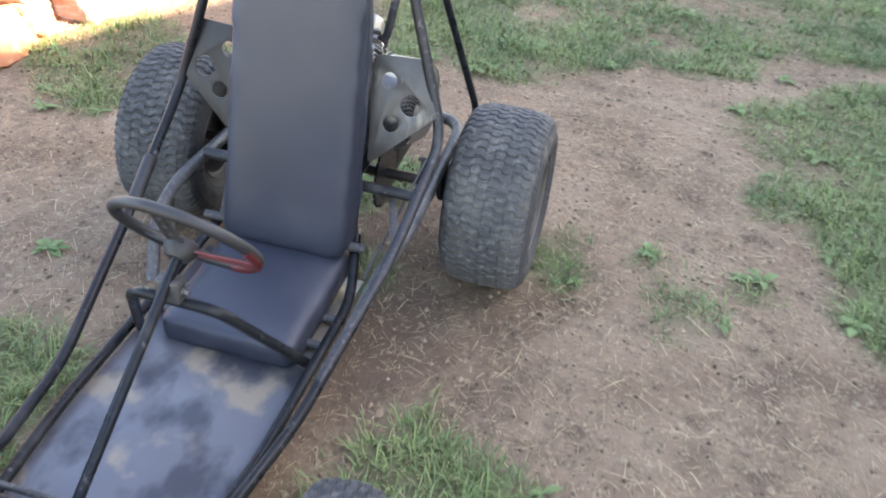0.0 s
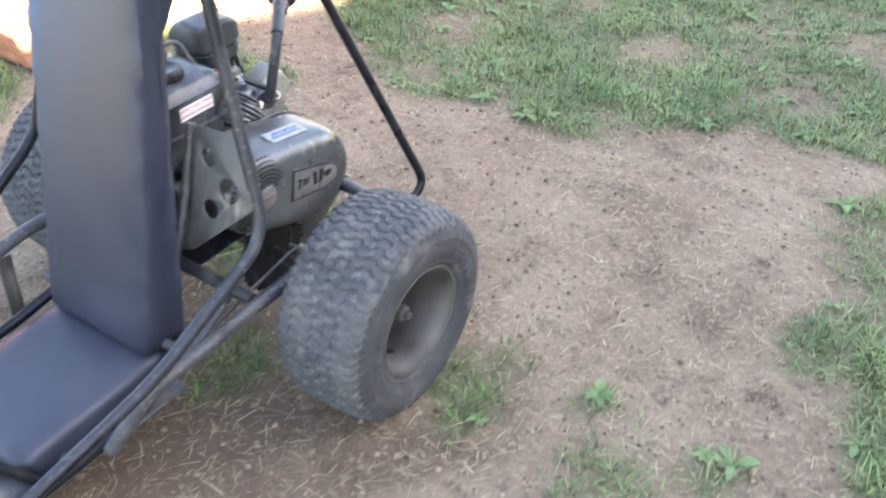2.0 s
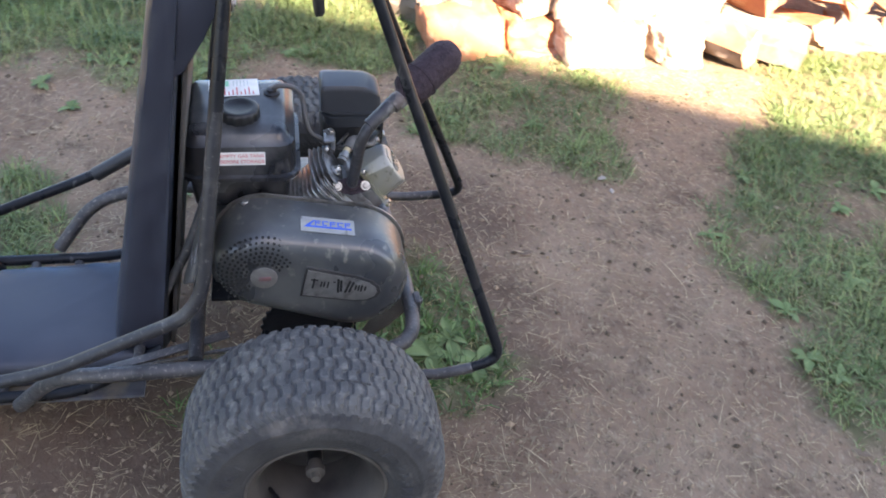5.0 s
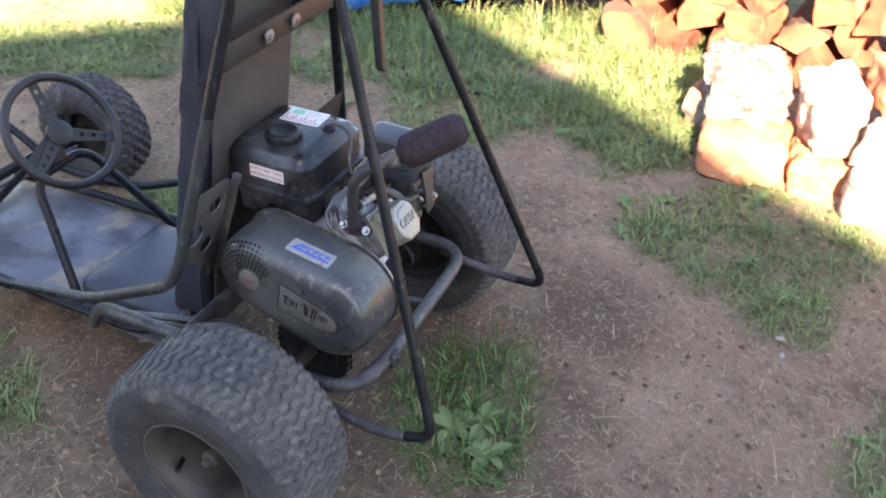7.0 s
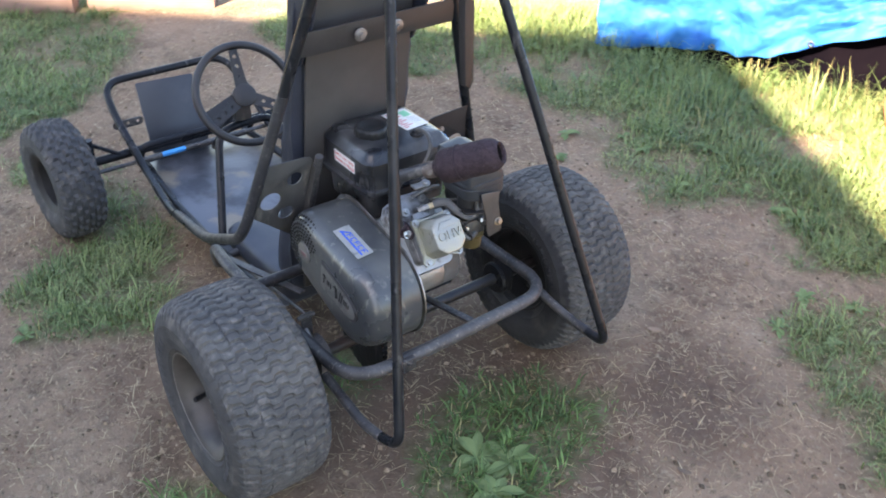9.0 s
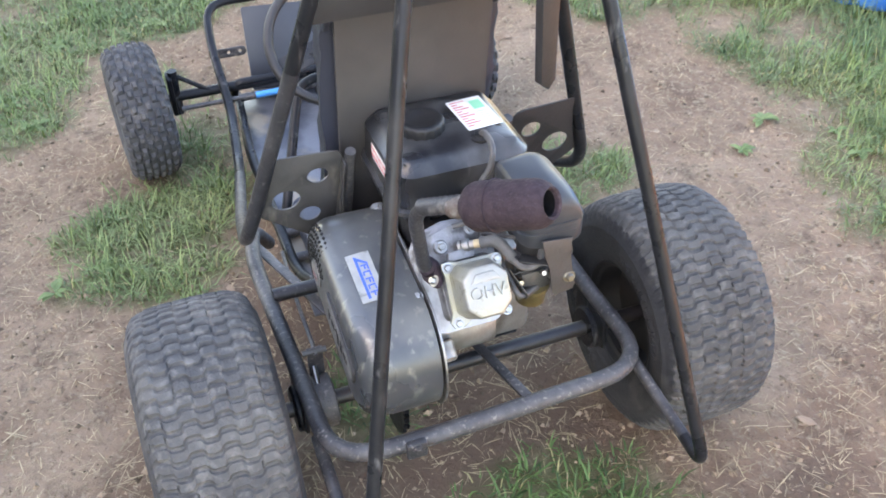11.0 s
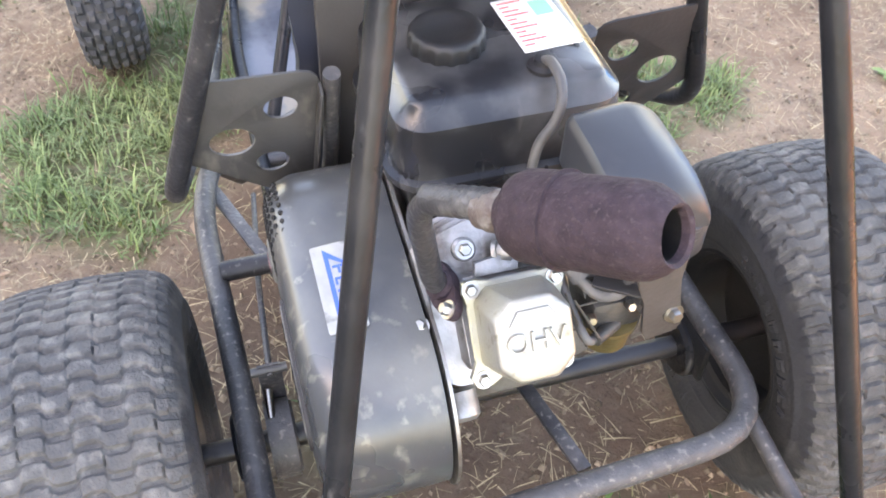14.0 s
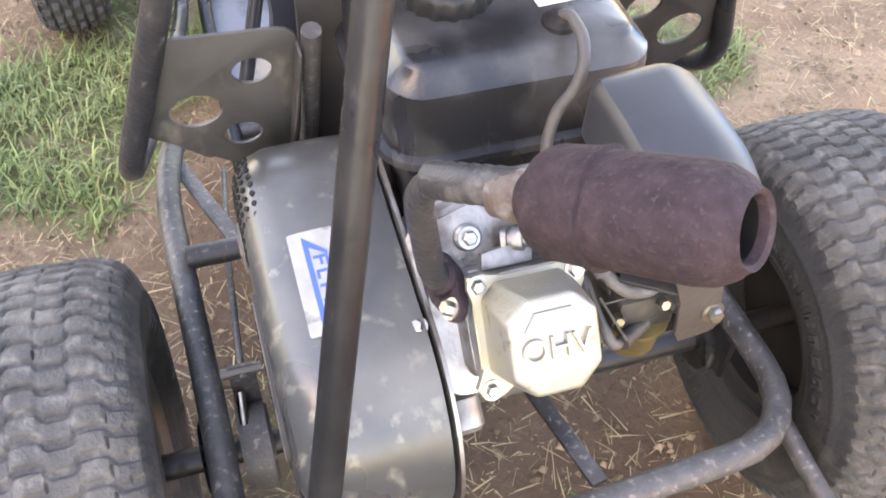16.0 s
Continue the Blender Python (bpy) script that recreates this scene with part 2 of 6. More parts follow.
TORN_BARK = material("pale_torn_bark", (0.20, 0.152, 0.130), 0.95, 0.0, (0.12, 0.085, 0.068), 34, 0.8, 1.0, 70, (0.07, 0.047, 0.037), 16, 0.60, 0.07, streak=(0.30, 0.25, 0.225), streak_scale=(40, 40, 90), streak_at=0.60, streak_soft=0.1)
STACK_WOOD = material("red_orange_split_wood", (0.26, 0.062, 0.028), 0.85, 0.0, (0.36, 0.115, 0.052), 16, 0.6, 0.5, 50, (0.16, 0.034, 0.018), 7, 0.57, 0.1, each=0.3, streak=(0.45, 0.20, 0.10), streak_scale=(20, 20, 4), streak_at=0.66, streak_soft=0.07)
STACK_BARK = material("red_brown_bark", (0.085, 0.042, 0.026), 0.9, 0.0, (0.13, 0.068, 0.042), 14, 0.6, 1.0, 40, (0.05, 0.028, 0.02), 9, 0.60, 0.08)
BARK = material("grey_brown_bark", (0.16, 0.125, 0.10), 0.9, 0.0, (0.255, 0.20, 0.165), 14, 0.6, 1.0, 40, (0.10, 0.07, 0.055), 9, 0.60, 0.08)
TIMBER = material("weathered_red_timber", (0.22, 0.13, 0.10), 0.8, 0.0, (0.30, 0.20, 0.16), 12, 0.6, 0.4, 50)
TARP = material("blue_woven_tarp", (0.012, 0.105, 0.36), 0.62, 0.0, (0.032, 0.18, 0.45), 9, 0.5, 1.0, 30, (0.006, 0.055, 0.27), 6, 0.55, 0.12, spec=0.18)
DARK_SHEET = material("near_black_sheet", (0.0020, 0.0017, 0.0030), 0.9, 0.0, (0.0045, 0.0032, 0.0045), 7, 0.5, 0.4, 20, spec=0.0)
BLADE = material("grass_blade", (0.132, 0.196, 0.058), 0.55, 0.0, (0.215, 0.250, 0.105), 3, 0.6, third=(0.088, 0.140, 0.050), third_scale=2.2, third_at=0.54, third_soft=0.14, island=0.42, spec=0.3)
SHADED_BLADE = material("shaded_grass_blade", (0.070, 0.135, 0.036), 0.5, 0.0, (0.125, 0.190, 0.058), 3, 0.6, third=(0.045, 0.090, 0.026), third_scale=4, third_at=0.54, third_soft=0.14, island=0.5, spec=0.3)
DRY_BLADE = material("dry_grass_blade", (0.32, 0.28, 0.13), 0.7, 0.0, (0.24, 0.23, 0.10), 3, 0.6, island=0.3, spec=0.3)
STRAW = material("dead_straw", (0.41, 0.33, 0.20), 0.7, 0.0, (0.255, 0.19, 0.115), 8, 0.6, island=0.5, spec=0.2)
CRUMB = material("soil_crumb", (0.165, 0.116, 0.078), 0.95, 0.0, (0.245, 0.185, 0.125), 8, 0.6, island=0.6, spec=0.2)
LEAF = material("weed_leaf", (0.100, 0.150, 0.056), 0.75, 0.0, (0.168, 0.212, 0.096), 14, 0.6, 0.4, 60, island=0.3, spec=0.15)
DEAD_LEAF = material("dead_leaf", (0.25, 0.175, 0.11), 0.8, 0.0, (0.16, 0.105, 0.068), 20, 0.6, 0.3, 90, island=0.4)
PLASTER = material("plain_render_wall", (0.30, 0.31, 0.33), 0.9, 0.0, (0.24, 0.25, 0.27), 3, 0.6, 0.2, 60)


def ground_material():
    m = bpy.data.materials.new("dry_soil_and_turf")
    m.use_nodes = True
    n, l = m.node_tree.nodes, m.node_tree.links
    b = n["Principled BSDF"]
    b.inputs["Roughness"].default_value = 0.95
    b.inputs["Specular IOR Level"].default_value = 0.15
    co = n.new("ShaderNodeTexCoord")

    def tex(scale, detail=6.0, coarse=0.5):
        t = n.new("ShaderNodeTexNoise")
        t.inputs["Scale"].default_value, t.inputs["Detail"].default_value, t.inputs["Roughness"].default_value = scale, detail, coarse
        l.new(co.outputs["Object"], t.inputs["Vector"])
        return t.outputs[0]

    def span(v, lo, hi):
        r = n.new("ShaderNodeMapRange")
        r.inputs["From Min"].default_value, r.inputs["From Max"].default_value = lo, hi
        l.new(v, r.inputs["Value"])
        return r.outputs[0]

    def mix(a, c, f):
        x = n.new("ShaderNodeMix")
        x.data_type = "RGBA"
        for sock, v in ((x.inputs[6], a), (x.inputs[7], c)):
            if isinstance(v, tuple):
                sock.default_value = (*v, 1)
            else:
                l.new(v, sock)
        l.new(f, x.inputs[0])
        return x.outputs[2]

    soil = mix((0.212, 0.138, 0.091), (0.335, 0.243, 0.166), span(tex(4, 12.0, 0.68), 0.36, 0.66))
    soil = mix(soil, (0.148, 0.100, 0.067), span(tex(2.6, 12.0, 0.70), 0.48, 0.66))
    soil = mix(soil, (0.102, 0.067, 0.046), span(tex(8, 12.0, 0.74), 0.52, 0.68))
    soil = mix(soil, (0.42, 0.345, 0.235), span(tex(45, 10.0, 0.7), 0.55, 0.74))
    soil = mix(soil, (0.080, 0.053, 0.038), span(tex(85, 8.0, 0.72), 0.57, 0.70))
    turf = mix((0.088, 0.098, 0.042), (0.19, 0.160, 0.098), span(tex(22), 0.4, 0.68))
    # shade under the kart, mixed in as a darker soil colour
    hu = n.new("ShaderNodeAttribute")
    hu.attribute_name = "soil_shade"
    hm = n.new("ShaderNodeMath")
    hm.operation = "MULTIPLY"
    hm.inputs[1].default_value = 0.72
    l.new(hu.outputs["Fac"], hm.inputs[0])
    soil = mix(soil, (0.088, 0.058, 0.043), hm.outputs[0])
    at = n.new("ShaderNodeAttribute")
    at.attribute_name = "turf"
    l.new(mix(soil, turf, at.outputs["Fac"]), b.inputs["Base Color"])
    bp = n.new("ShaderNodeBump")
    bp.inputs["Strength"].default_value, bp.inputs["Distance"].default_value = 1.0, 0.020
    l.new(tex(18, 12.0, 0.68), bp.inputs["Height"])
    l.new(bp.outputs[0], b.inputs["Normal"])
    return m


STONE = material("grey_stone", (0.27, 0.235, 0.20), 0.9, 0.0, (0.36, 0.32, 0.275), 60, 0.6, 0.6, 160)
GROUND = ground_material()


# ---- mesh helpers ----
def finish(bm, name, mat, parent=None, smooth=40.0):
    me = bpy.data.meshes.new(name)
    bmesh.ops.recalc_face_normals(bm, faces=bm.faces)
    bm.to_mesh(me)
    bm.free()
    for m in (mat if isinstance(mat, (list, tuple)) else (mat,)):
        me.materials.append(m)
    if smooth:
        me.polygons.foreach_set("use_smooth", [True] * len(me.polygons))
        me.set_sharp_from_angle(angle=radians(smooth))
    ob = new(name, me)
    if parent:
        ob.parent = parent
    return ob


def part(name, bm, mat, parent, label=""):
    return tagged(finish(bm, name, mat, parent), label)


def mesh_object(name, verts, faces, mat, smooth=True):
    me = bpy.data.meshes.new(name)
    me.from_pydata(verts, [], faces)
    me.materials.append(mat)
    if smooth:
        me.polygons.foreach_set("use_smooth", [True] * len(me.polygons))
    return new(name, me)


def rounded_path(pts, r=0.05, steps=6):
    """The polyline with its inner corners rounded by about r."""
    pts = [Vector(p) for p in pts]
    out = [pts[0]]
    for a, b, c in zip(pts, pts[1:], pts[2:]):
        u, v = a - b, c - b
        d = min(r, 0.45 * u.length, 0.45 * v.length)
        p, q = b + u.normalized() * d, b + v.normalized() * d
        for i in range(steps + 1):
            t = i / steps
            out.append(p * (1 - t) ** 2 + b * 2 * t * (1 - t) + q * t * t)
    out.append(pts[-1])
    return out


def sweep(bm, path, r, seg=12, caps=True, squash=1.0):
    """A tube of radius r (a number, or one for each point) along the path."""
    path = [Vector(p) for p in path]
    rs = r if isinstance(r, (list, tuple)) else [r] * len(path)
    d = (path[1] - path[0]).normalized()
    up = d.orthogonal().normalized()
    rings = []
    for i, p in enumerate(path):
        a, b = path[max(i - 1, 0)], path[min(i + 1, len(path) - 1)]
        d = (b - a).normalized()
        up = (up - d * up.dot(d)).normalized()
        side = d.cross(up)
        rings.append([bm.verts.new(p + (up * math.cos(t) * squash + side * math.sin(t)) * rs[i])
                      for t in (2 * math.pi * k / seg for k in range(seg))])
    for a, b in zip(rings, rings[1:]):
        for k in range(seg):
            bm.faces.new((a[k], a[(k + 1) % seg], b[(k + 1) % seg], b[k]))
    if caps:
        bm.faces.new(rings[0][::-1])
        bm.faces.new(rings[-1])
    return bm


def tube(pts, r, bend=0.05, seg=12):
    return sweep(bmesh.new(), rounded_path(pts, bend), r, seg)


def lathe(profile, seg=48, axis="x", bm=None, close=False):
    """Turns (along, radius) points round an axis through the origin."""
    bm = bm or bmesh.new()
    rings = []
    for a, r in profile:
        ring = []
        for k in range(seg):
            t = 2 * math.pi * k / seg
            c, s = r * math.cos(t), r * math.sin(t)
            ring.append(bm.verts.new({"x": (a, c, s), "y": (c, a, s), "z": (c, s, a)}[axis]))
        rings.append(ring)
    pairs = list(zip(rings, rings[1:])) + ([(rings[-1], rings[0])] if close else [])
    for a, b in pairs:
        for k in range(seg):
            bm.faces.new((a[k], a[(k + 1) % seg], b[(k + 1) % seg], b[k]))
    if not close:
        for ring in (rings[0], rings[-1]):
            bm.faces.new(ring)
    return bm


def box(size, at=(0, 0, 0), bevel=0.003, m=None, bm=None, seg=2):
    bm2 = bmesh.new()
    bmesh.ops.create_cube(bm2, size=1, matrix=Matrix.Diagonal((*size, 1)))
    if bevel:
        bmesh.ops.bevel(bm2, geom=bm2.edges[:], offset=min(bevel, 0.45 * min(size)), segments=seg, profile=0.5, affect="EDGES")
    bmesh.ops.transform(bm2, matrix=(m or Matrix.Translation(at)), verts=bm2.verts)
    if bm is None:
        return bm2
    return join(bm, bm2)


def join(bm, other):
    me = bpy.data.meshes.new("join")
    other.to_mesh(me)
    other.free()
    bm.from_mesh(me)
    bpy.data.meshes.remove(me)
    return bm


def moved(bm, m):
    bmesh.ops.transform(bm, matrix=m, verts=bm.verts)
    return bm


def aim(d, at=(0, 0, 0)):
    """Turns the local z axis along d."""
    return Matrix.Translation(at) @ Vector(d).to_track_quat("Z", "Y").to_matrix().to_4x4()


def rod(a, b, r, seg=12, bevel=0.0):
    """A round bar from a to b, with slightly rounded ends."""
    a, b = Vector(a), Vector(b)
    h = (b - a).length
    e = min(bevel, r * 0.6, h * 0.4)
    prof = [(0, r - e), (e, r), (h - e, r), (h, r - e)] if e else [(0, r), (h, r)]
    return moved(lathe(prof, seg, "z"), aim(b - a, a))


def hexbolt(at, d, r=0.006, h=0.006, washer=True):
    bm = lathe([(0, r), (h * 0.8, r), (h, r * 0.8)], 6, "z")
    if washer:
        join(bm, lathe([(-0.001, r * 1.5), (0.0015, r * 1.5)], 14, "z"))
    return moved(bm, aim(d, at))


def prism(outline, x0, x1, bevel=0.003, axis="x"):
    """An outline (two numbers a point) drawn out along an axis, with bevelled rims."""
    bm = bmesh.new()
    def p3(a, b, c):
        return {"x": (c, a, b), "y": (a, c, b), "z": (a, b, c)}[axis]
    lo = [bm.verts.new(p3(a, b, x0)) for a, b in outline]
    hi = [bm.verts.new(p3(a, b, x1)) for a, b in outline]
    n = len(lo)
    f0, f1 = bm.faces.new(lo[::-1]), bm.faces.new(hi)
    for k in range(n):
        bm.faces.new((lo[k], lo[(k + 1) % n], hi[(k + 1) % n], hi[k]))
    if bevel:
        bmesh.ops.bevel(bm, geom=list(f0.edges) + list(f1.edges), offset=bevel, segments=2, profile=0.5, affect="EDGES")
    return bm


def loft(sections, cap=True):
    """Joins rings of equally many points."""
    bm = bmesh.new()
    rings = [[bm.verts.new(p) for p in s] for s in sections]
    n = len(rings[0])
    for a, b in zip(rings, rings[1:]):
        for k in range(n):
            bm.faces.new((a[k], a[(k + 1) % n], b[(k + 1) % n], b[k]))
    if cap:
        bm.faces.new(rings[0][::-1])
        bm.faces.new(rings[-1])
    return bm


def round_rect(w, h, r, k=5):
    """The outline of a rectangle with half sizes w, h and round corners r."""
    out = []
    for cx, cy, t0 in ((w - r, h - r, 0), (-w + r, h - r, 90), (-w + r, -h + r, 180), (w - r, -h + r, 270)):
        for i in range(k + 1):
            t = radians(t0 + 90 * i / k)
            out.append((cx + r * math.cos(t), cy + r * math.sin(t)))
    return out


def hull(points):
    pts = sorted(set((round(a, 5), round(b, 5)) for a, b in points))
    def half(seq):
        out = []
        for p in seq:
            while len(out) > 1 and (out[-1][0] - out[-2][0]) * (p[1] - out[-2][1]) - (out[-1][1] - out[-2][1]) * (p[0] - out[-2][0]) <= 0:
                out.pop()
            out.append(p)
        return out[:-1]
    return half(pts) + half(pts[::-1])


def plate_with_holes(outline, holes, thick):
    """A flat sheet in the local xy plane with round holes through it."""
    cu = bpy.data.curves.new("plate", "CURVE")
    cu.dimensions, cu.fill_mode, cu.extrude, cu.bevel_depth, cu.bevel_resolution = "2D", "BOTH", thick / 2 - 0.0006, 0.0006, 1
    loops = [outline] + [[(cx + r * math.cos(2 * math.pi * k / 24), cy + r * math.sin(2 * math.pi * k / 24)) for k in range(24)] for cx, cy, r in holes]
    for lp in loops:
        s = cu.splines.new("POLY")
        s.points.add(len(lp) - 1)
        for pt, (a, b) in zip(s.points, lp):
            pt.co = (a, b, 0, 1)
        s.use_cyclic_u = True
    return from_curve(cu)


def from_curve(cu):
    ob = bpy.data.objects.new("temporary", cu)
    scene.collection.objects.link(ob)
    me = bpy.data.meshes.new_from_object(ob.evaluated_get(bpy.context.evaluated_depsgraph_get()))
    bpy.data.objects.remove(ob)
    bm = bmesh.new()
    bm.from_mesh(me)
    bpy.data.meshes.remove(me)
    bmesh.ops.remove_doubles(bm, verts=bm.verts, dist=1e-5)
    return bm


def words(text, size, depth=0.0006):
    cu = bpy.data.curves.new("words", "FONT")
    cu.body, cu.size, cu.extrude, cu.align_x, cu.align_y = text, size, depth, "CENTER", "CENTER"
    return from_curve(cu)


def basis(x, y, z, at):
    m = Matrix((Vector(x), Vector(y), Vector(z))).transposed().to_4x4()
    m.translation = Vector(at)
    return m


# ---- ground ----
# outlines of the lawn and of the turf patches left in the trodden soil
WEST_LAWN = [(-1.20, -1.17), (-1.23, -0.90), (-1.20, -0.66), (-1.07, -0.31), (-1.20, -0.14), (-1.38, -0.03), (-1.16, 0.16), (-1.27, 0.40), (-1.6, 0.5), (-3.0, 0.5), (-3.0, -2.6), (-1.7, -2.2), (-1.35, -1.6)]
PATH_PATCH = [(-1.10, 0.37), (-0.92, 0.35), (-0.82, 0.45), (-0.73, 0.58), (-0.72, 0.68), (-0.56, 0.90), (-0.66, 0.97), (-0.88, 0.92), (-1.10, 1.11), (-1.25, 0.9), (-1.35, 0.6)]
NORTH_LAWN = [(-0.68, 1.24), (-0.29, 0.99), (-0.11, 1.06), (-0.01, 1.16), (0.12, 1.08), (0.32, 1.13), (0.46, 1.25), (0.57, 1.37), (0.67, 1.47), (0.85, 1.43), (1.05, 1.44), (1.17, 1.74), (1.44, 1.72), (3.2, 2.0), (3.2, 4.6), (-1.3, 4.6), (-1.3, 1.6), (-0.95, 1.45)]
EAST_PATCH = [(0.99, 1.27), (0.96, 1.03), (1.08, 0.90), (1.03, 0.70), (1.05, 0.52), (1.18, 0.54), (1.22, 0.40), (1.22, 0.05), (1.40, -0.02), (2.2, 0.1), (2.6, 1.6), (1.44, 1.60), (1.2, 1.36)]
REAR_PATCH = [(-0.08, 0.06), (-0.26, 0.13), (-0.33, 0.25), (-0.31, 0.34), (-0.22, 0.38), (-0.10, 0.40), (0.06, 0.47), (0.20, 0.30), (0.14, 0.20), (0.02, 0.13)]
FRONT_PATCH = [(0.66, -0.64), (0.42, -0.53), (0.28, -0.62), (0.22, -0.85), (0.16, -1.15), (0.20, -1.34), (0.30, -1.32), (0.37, -1.15), (0.38, -1.0), (0.5, -0.98), (0.64, -0.88)]
SOUTH_LAWN = [(0.40, -1.75), (0.10, -1.86), (-0.16, -2.13), (-0.30, -2.45), (-0.30, -2.75), (0.9, -3.1), (1.4, -2.0), (0.8, -1.7)]
FAR_SIDE_PATCH = [(-0.56, -0.53), (-0.41, -0.50), (-0.28, -0.60), (-0.28, -0.92), (-0.46, -0.97), (-0.66, -0.70)]
FRAME_PATCH = [(-0.01, -0.18), (0.09, -0.03), (0.25, -0.06), (0.26, -0.16), (0.17, -0.29)]
TYRE_PATCH = [(0.46, 0.16), (0.56, 0.21), (0.62, 0.09), (0.52, -0.03), (0.45, 0.05)]
TURF = [WEST_LAWN, PATH_PATCH, NORTH_LAWN, EAST_PATCH, REAR_PATCH, FRONT_PATCH, SOUTH_LAWN, FAR_SIDE_PATCH, FRAME_PATCH, TYRE_PATCH]
# smaller tufts and thin spots (x, y, radius)
TUFTS = [(0.88, 0.0, 0.10), (0.58, 0.03, 0.06), (0.80, 0.20, 0.05), (1.02, 0.16, 0.05), (0.36, -1.52, 0.10), (-0.95, -2.0, 0.25), (1.0, -1.7, 0.5), (-1.15, -1.65, 0.3), (-0.66, -0.66, 0.09)]
BARE = [(0.72, 1.72, 0.14), (1.15, 1.62, 0.12), (0.2, 1.75, 0.16), (-0.45, 1.5, 0.15), (-0.5, 2.0, 0.2), (0.9, 2.2, 0.2), (-1.30, -0.75, 0.10), (-1.6, -1.1, 0.16), (-1.35, -1.25, 0.12), (-1.75, -0.2, 0.12), (1.25, 0.85, 0.07), (-0.92, 0.62, 0.06)]


def outline_depth(x, y, ring):
    """Signed distance to a closed outline, positive inside."""
    inside, near = np.zeros(x.shape, bool), np.full(x.shape, 9.0)
    for (ax, ay), (bx, by) in zip(ring, ring[1:] + ring[:1]):
        inside ^= ((ay > y) != (by > y)) & (x < (bx - ax) * (y - ay) / (by - ay + 1e-12) + ax)
        t = np.clip(((x - ax) * (bx - ax) + (y - ay) * (by - ay)) / ((bx - ax) ** 2 + (by - ay) ** 2), 0, 1)
        near = np.minimum(near, np.hypot(x - ax - t * (bx - ax), y - ay - t * (by - ay)))
    return np.where(inside, near, -near)


def turf_map():
    """How grassy the ground is, 0 to 1, on a grid of 2 cm."""
    side = np.arange(-4.0, 4.0001, 0.02)
    x, y = np.meshgrid(side, side + 0.4, indexing="ij")
    d = np.full(x.shape, -9.0)
    for ring in TURF:
        d = np.maximum(d, outline_depth(x, y, ring))
    for cx, cy, r in TUFTS:
        d = np.maximum(d, r - np.hypot(x - cx, y - cy))
    d = np.maximum(d, np.hypot(x, y - 0.3) - 3.0)
    for fx, fy, ph, a in ((7.1, 5.3, 0.4, 0.022), (-13.3, 11.7, 1.9, 0.022), (23.1, 19.7, 2.7, 0.020), (-41.0, 37.1, 0.8, 0.016), (67.0, 59.0, 4.1, 0.012)):
        d = d + a * np.sin(fx * x + fy * y + ph) * np.cos(fy * x - fx * y + 2 * ph)
    f = np.clip((d + 0.035) / 0.085, 0, 1)
    f = f * f * (3 - 2 * f)
    thin = 0.5 + 0.5 * np.sin(4.1 * x + 2.3 * y + 1.0) * np.sin(3.3 * y - 4.7 * x) + 0.4 * np.sin(11 * x - 9 * y) * np.cos(13 * y + 8 * x)
    f = f * np.clip(0.55 + 0.6 * thin, 0.30, 1.0)
    for cx, cy, r in BARE:
        f = f * (1 - 0.85 * np.exp(-((x - cx) ** 2 + (y - cy) ** 2) / (r * r)))
    # bare drive beyond the edging timber
    drive = (x + 0.9) * -0.69 + (y + 2.42) * -0.73
    return np.where(drive > 0.0, f * (1 - np.clip(drive * 6, 0, 1)), f)


TURF_MAP = turf_map()


def turf_at(x, y):
    u, v = np.clip((x + 4.0) / 0.02, 0, 398.99), np.clip((y + 3.6) / 0.02, 0, 398.99)
    i, j = u.astype(int), v.astype(int)
    p, q = u - i, v - j
    f = TURF_MAP[i, j] * (1 - p) * (1 - q) + TURF_MAP[i + 1, j] * p * (1 - q) + TURF_MAP[i, j + 1] * (1 - p) * q + TURF_MAP[i + 1, j + 1] * p * q
    return np.where(np.hypot(x, y) > 3.9, 0.85, f)


# patches where the kart's shade is painted into the soil colour
SOIL_SHADE = [(0.0, 0.20, 0.36), (-0.10, 0.0, 0.32), (0.15, 0.05, 0.22), (0.12, -0.35, 0.36), (-0.50, 0.40, 0.20)]


def soil_shade_at(x, y):
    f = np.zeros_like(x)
    for cx, cy, r in SOIL_SHADE:
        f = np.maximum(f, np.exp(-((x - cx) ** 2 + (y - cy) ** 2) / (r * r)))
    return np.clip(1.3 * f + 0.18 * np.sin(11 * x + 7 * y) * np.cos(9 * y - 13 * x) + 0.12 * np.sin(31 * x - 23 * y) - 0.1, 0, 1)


def height_at(x, y):
    h = 0.010 * np.sin(2.1 * x + 0.6) * np.cos(1.7 * y + 0.3) + 0.005 * np.sin(6.3 * x - 4.1 * y) + 0.003 * np.sin(15 * x + 11 * y) * np.cos(13 * x - 17 * y)
    h = h + 0.0025 * np.sin(37 * x + 21 * y + 1.0) * np.cos(29 * y - 33 * x)
    fade = np.clip(1.2 - np.hypot(x, y) / 12, 0, 1)
    return (h - 0.004) * fade


near = np.arange(-3.6, 3.6001, 0.04)
grow = 3.6 + 0.06 * (1.16 ** np.arange(1, 58) - 1) / 0.16
axis_pts = np.concatenate([-grow[::-1], near, grow])
gx, gy = np.meshgrid(axis_pts, axis_pts + 0.2, indexing="ij")
gz = height_at(gx, gy)
n_ax = len(axis_pts)
idx = np.arange(n_ax * n_ax).reshape(n_ax, n_ax)
quads = np.stack([idx[:-1, :-1], idx[1:, :-1], idx[1:, 1:], idx[:-1, 1:]], -1).reshape(-1, 4)
ground = mesh_object("ground", np.stack([gx, gy, gz], -1).reshape(-1, 3).tolist(), quads.tolist(), GROUND)
att = ground.data.attributes.new("turf", "FLOAT", "POINT")
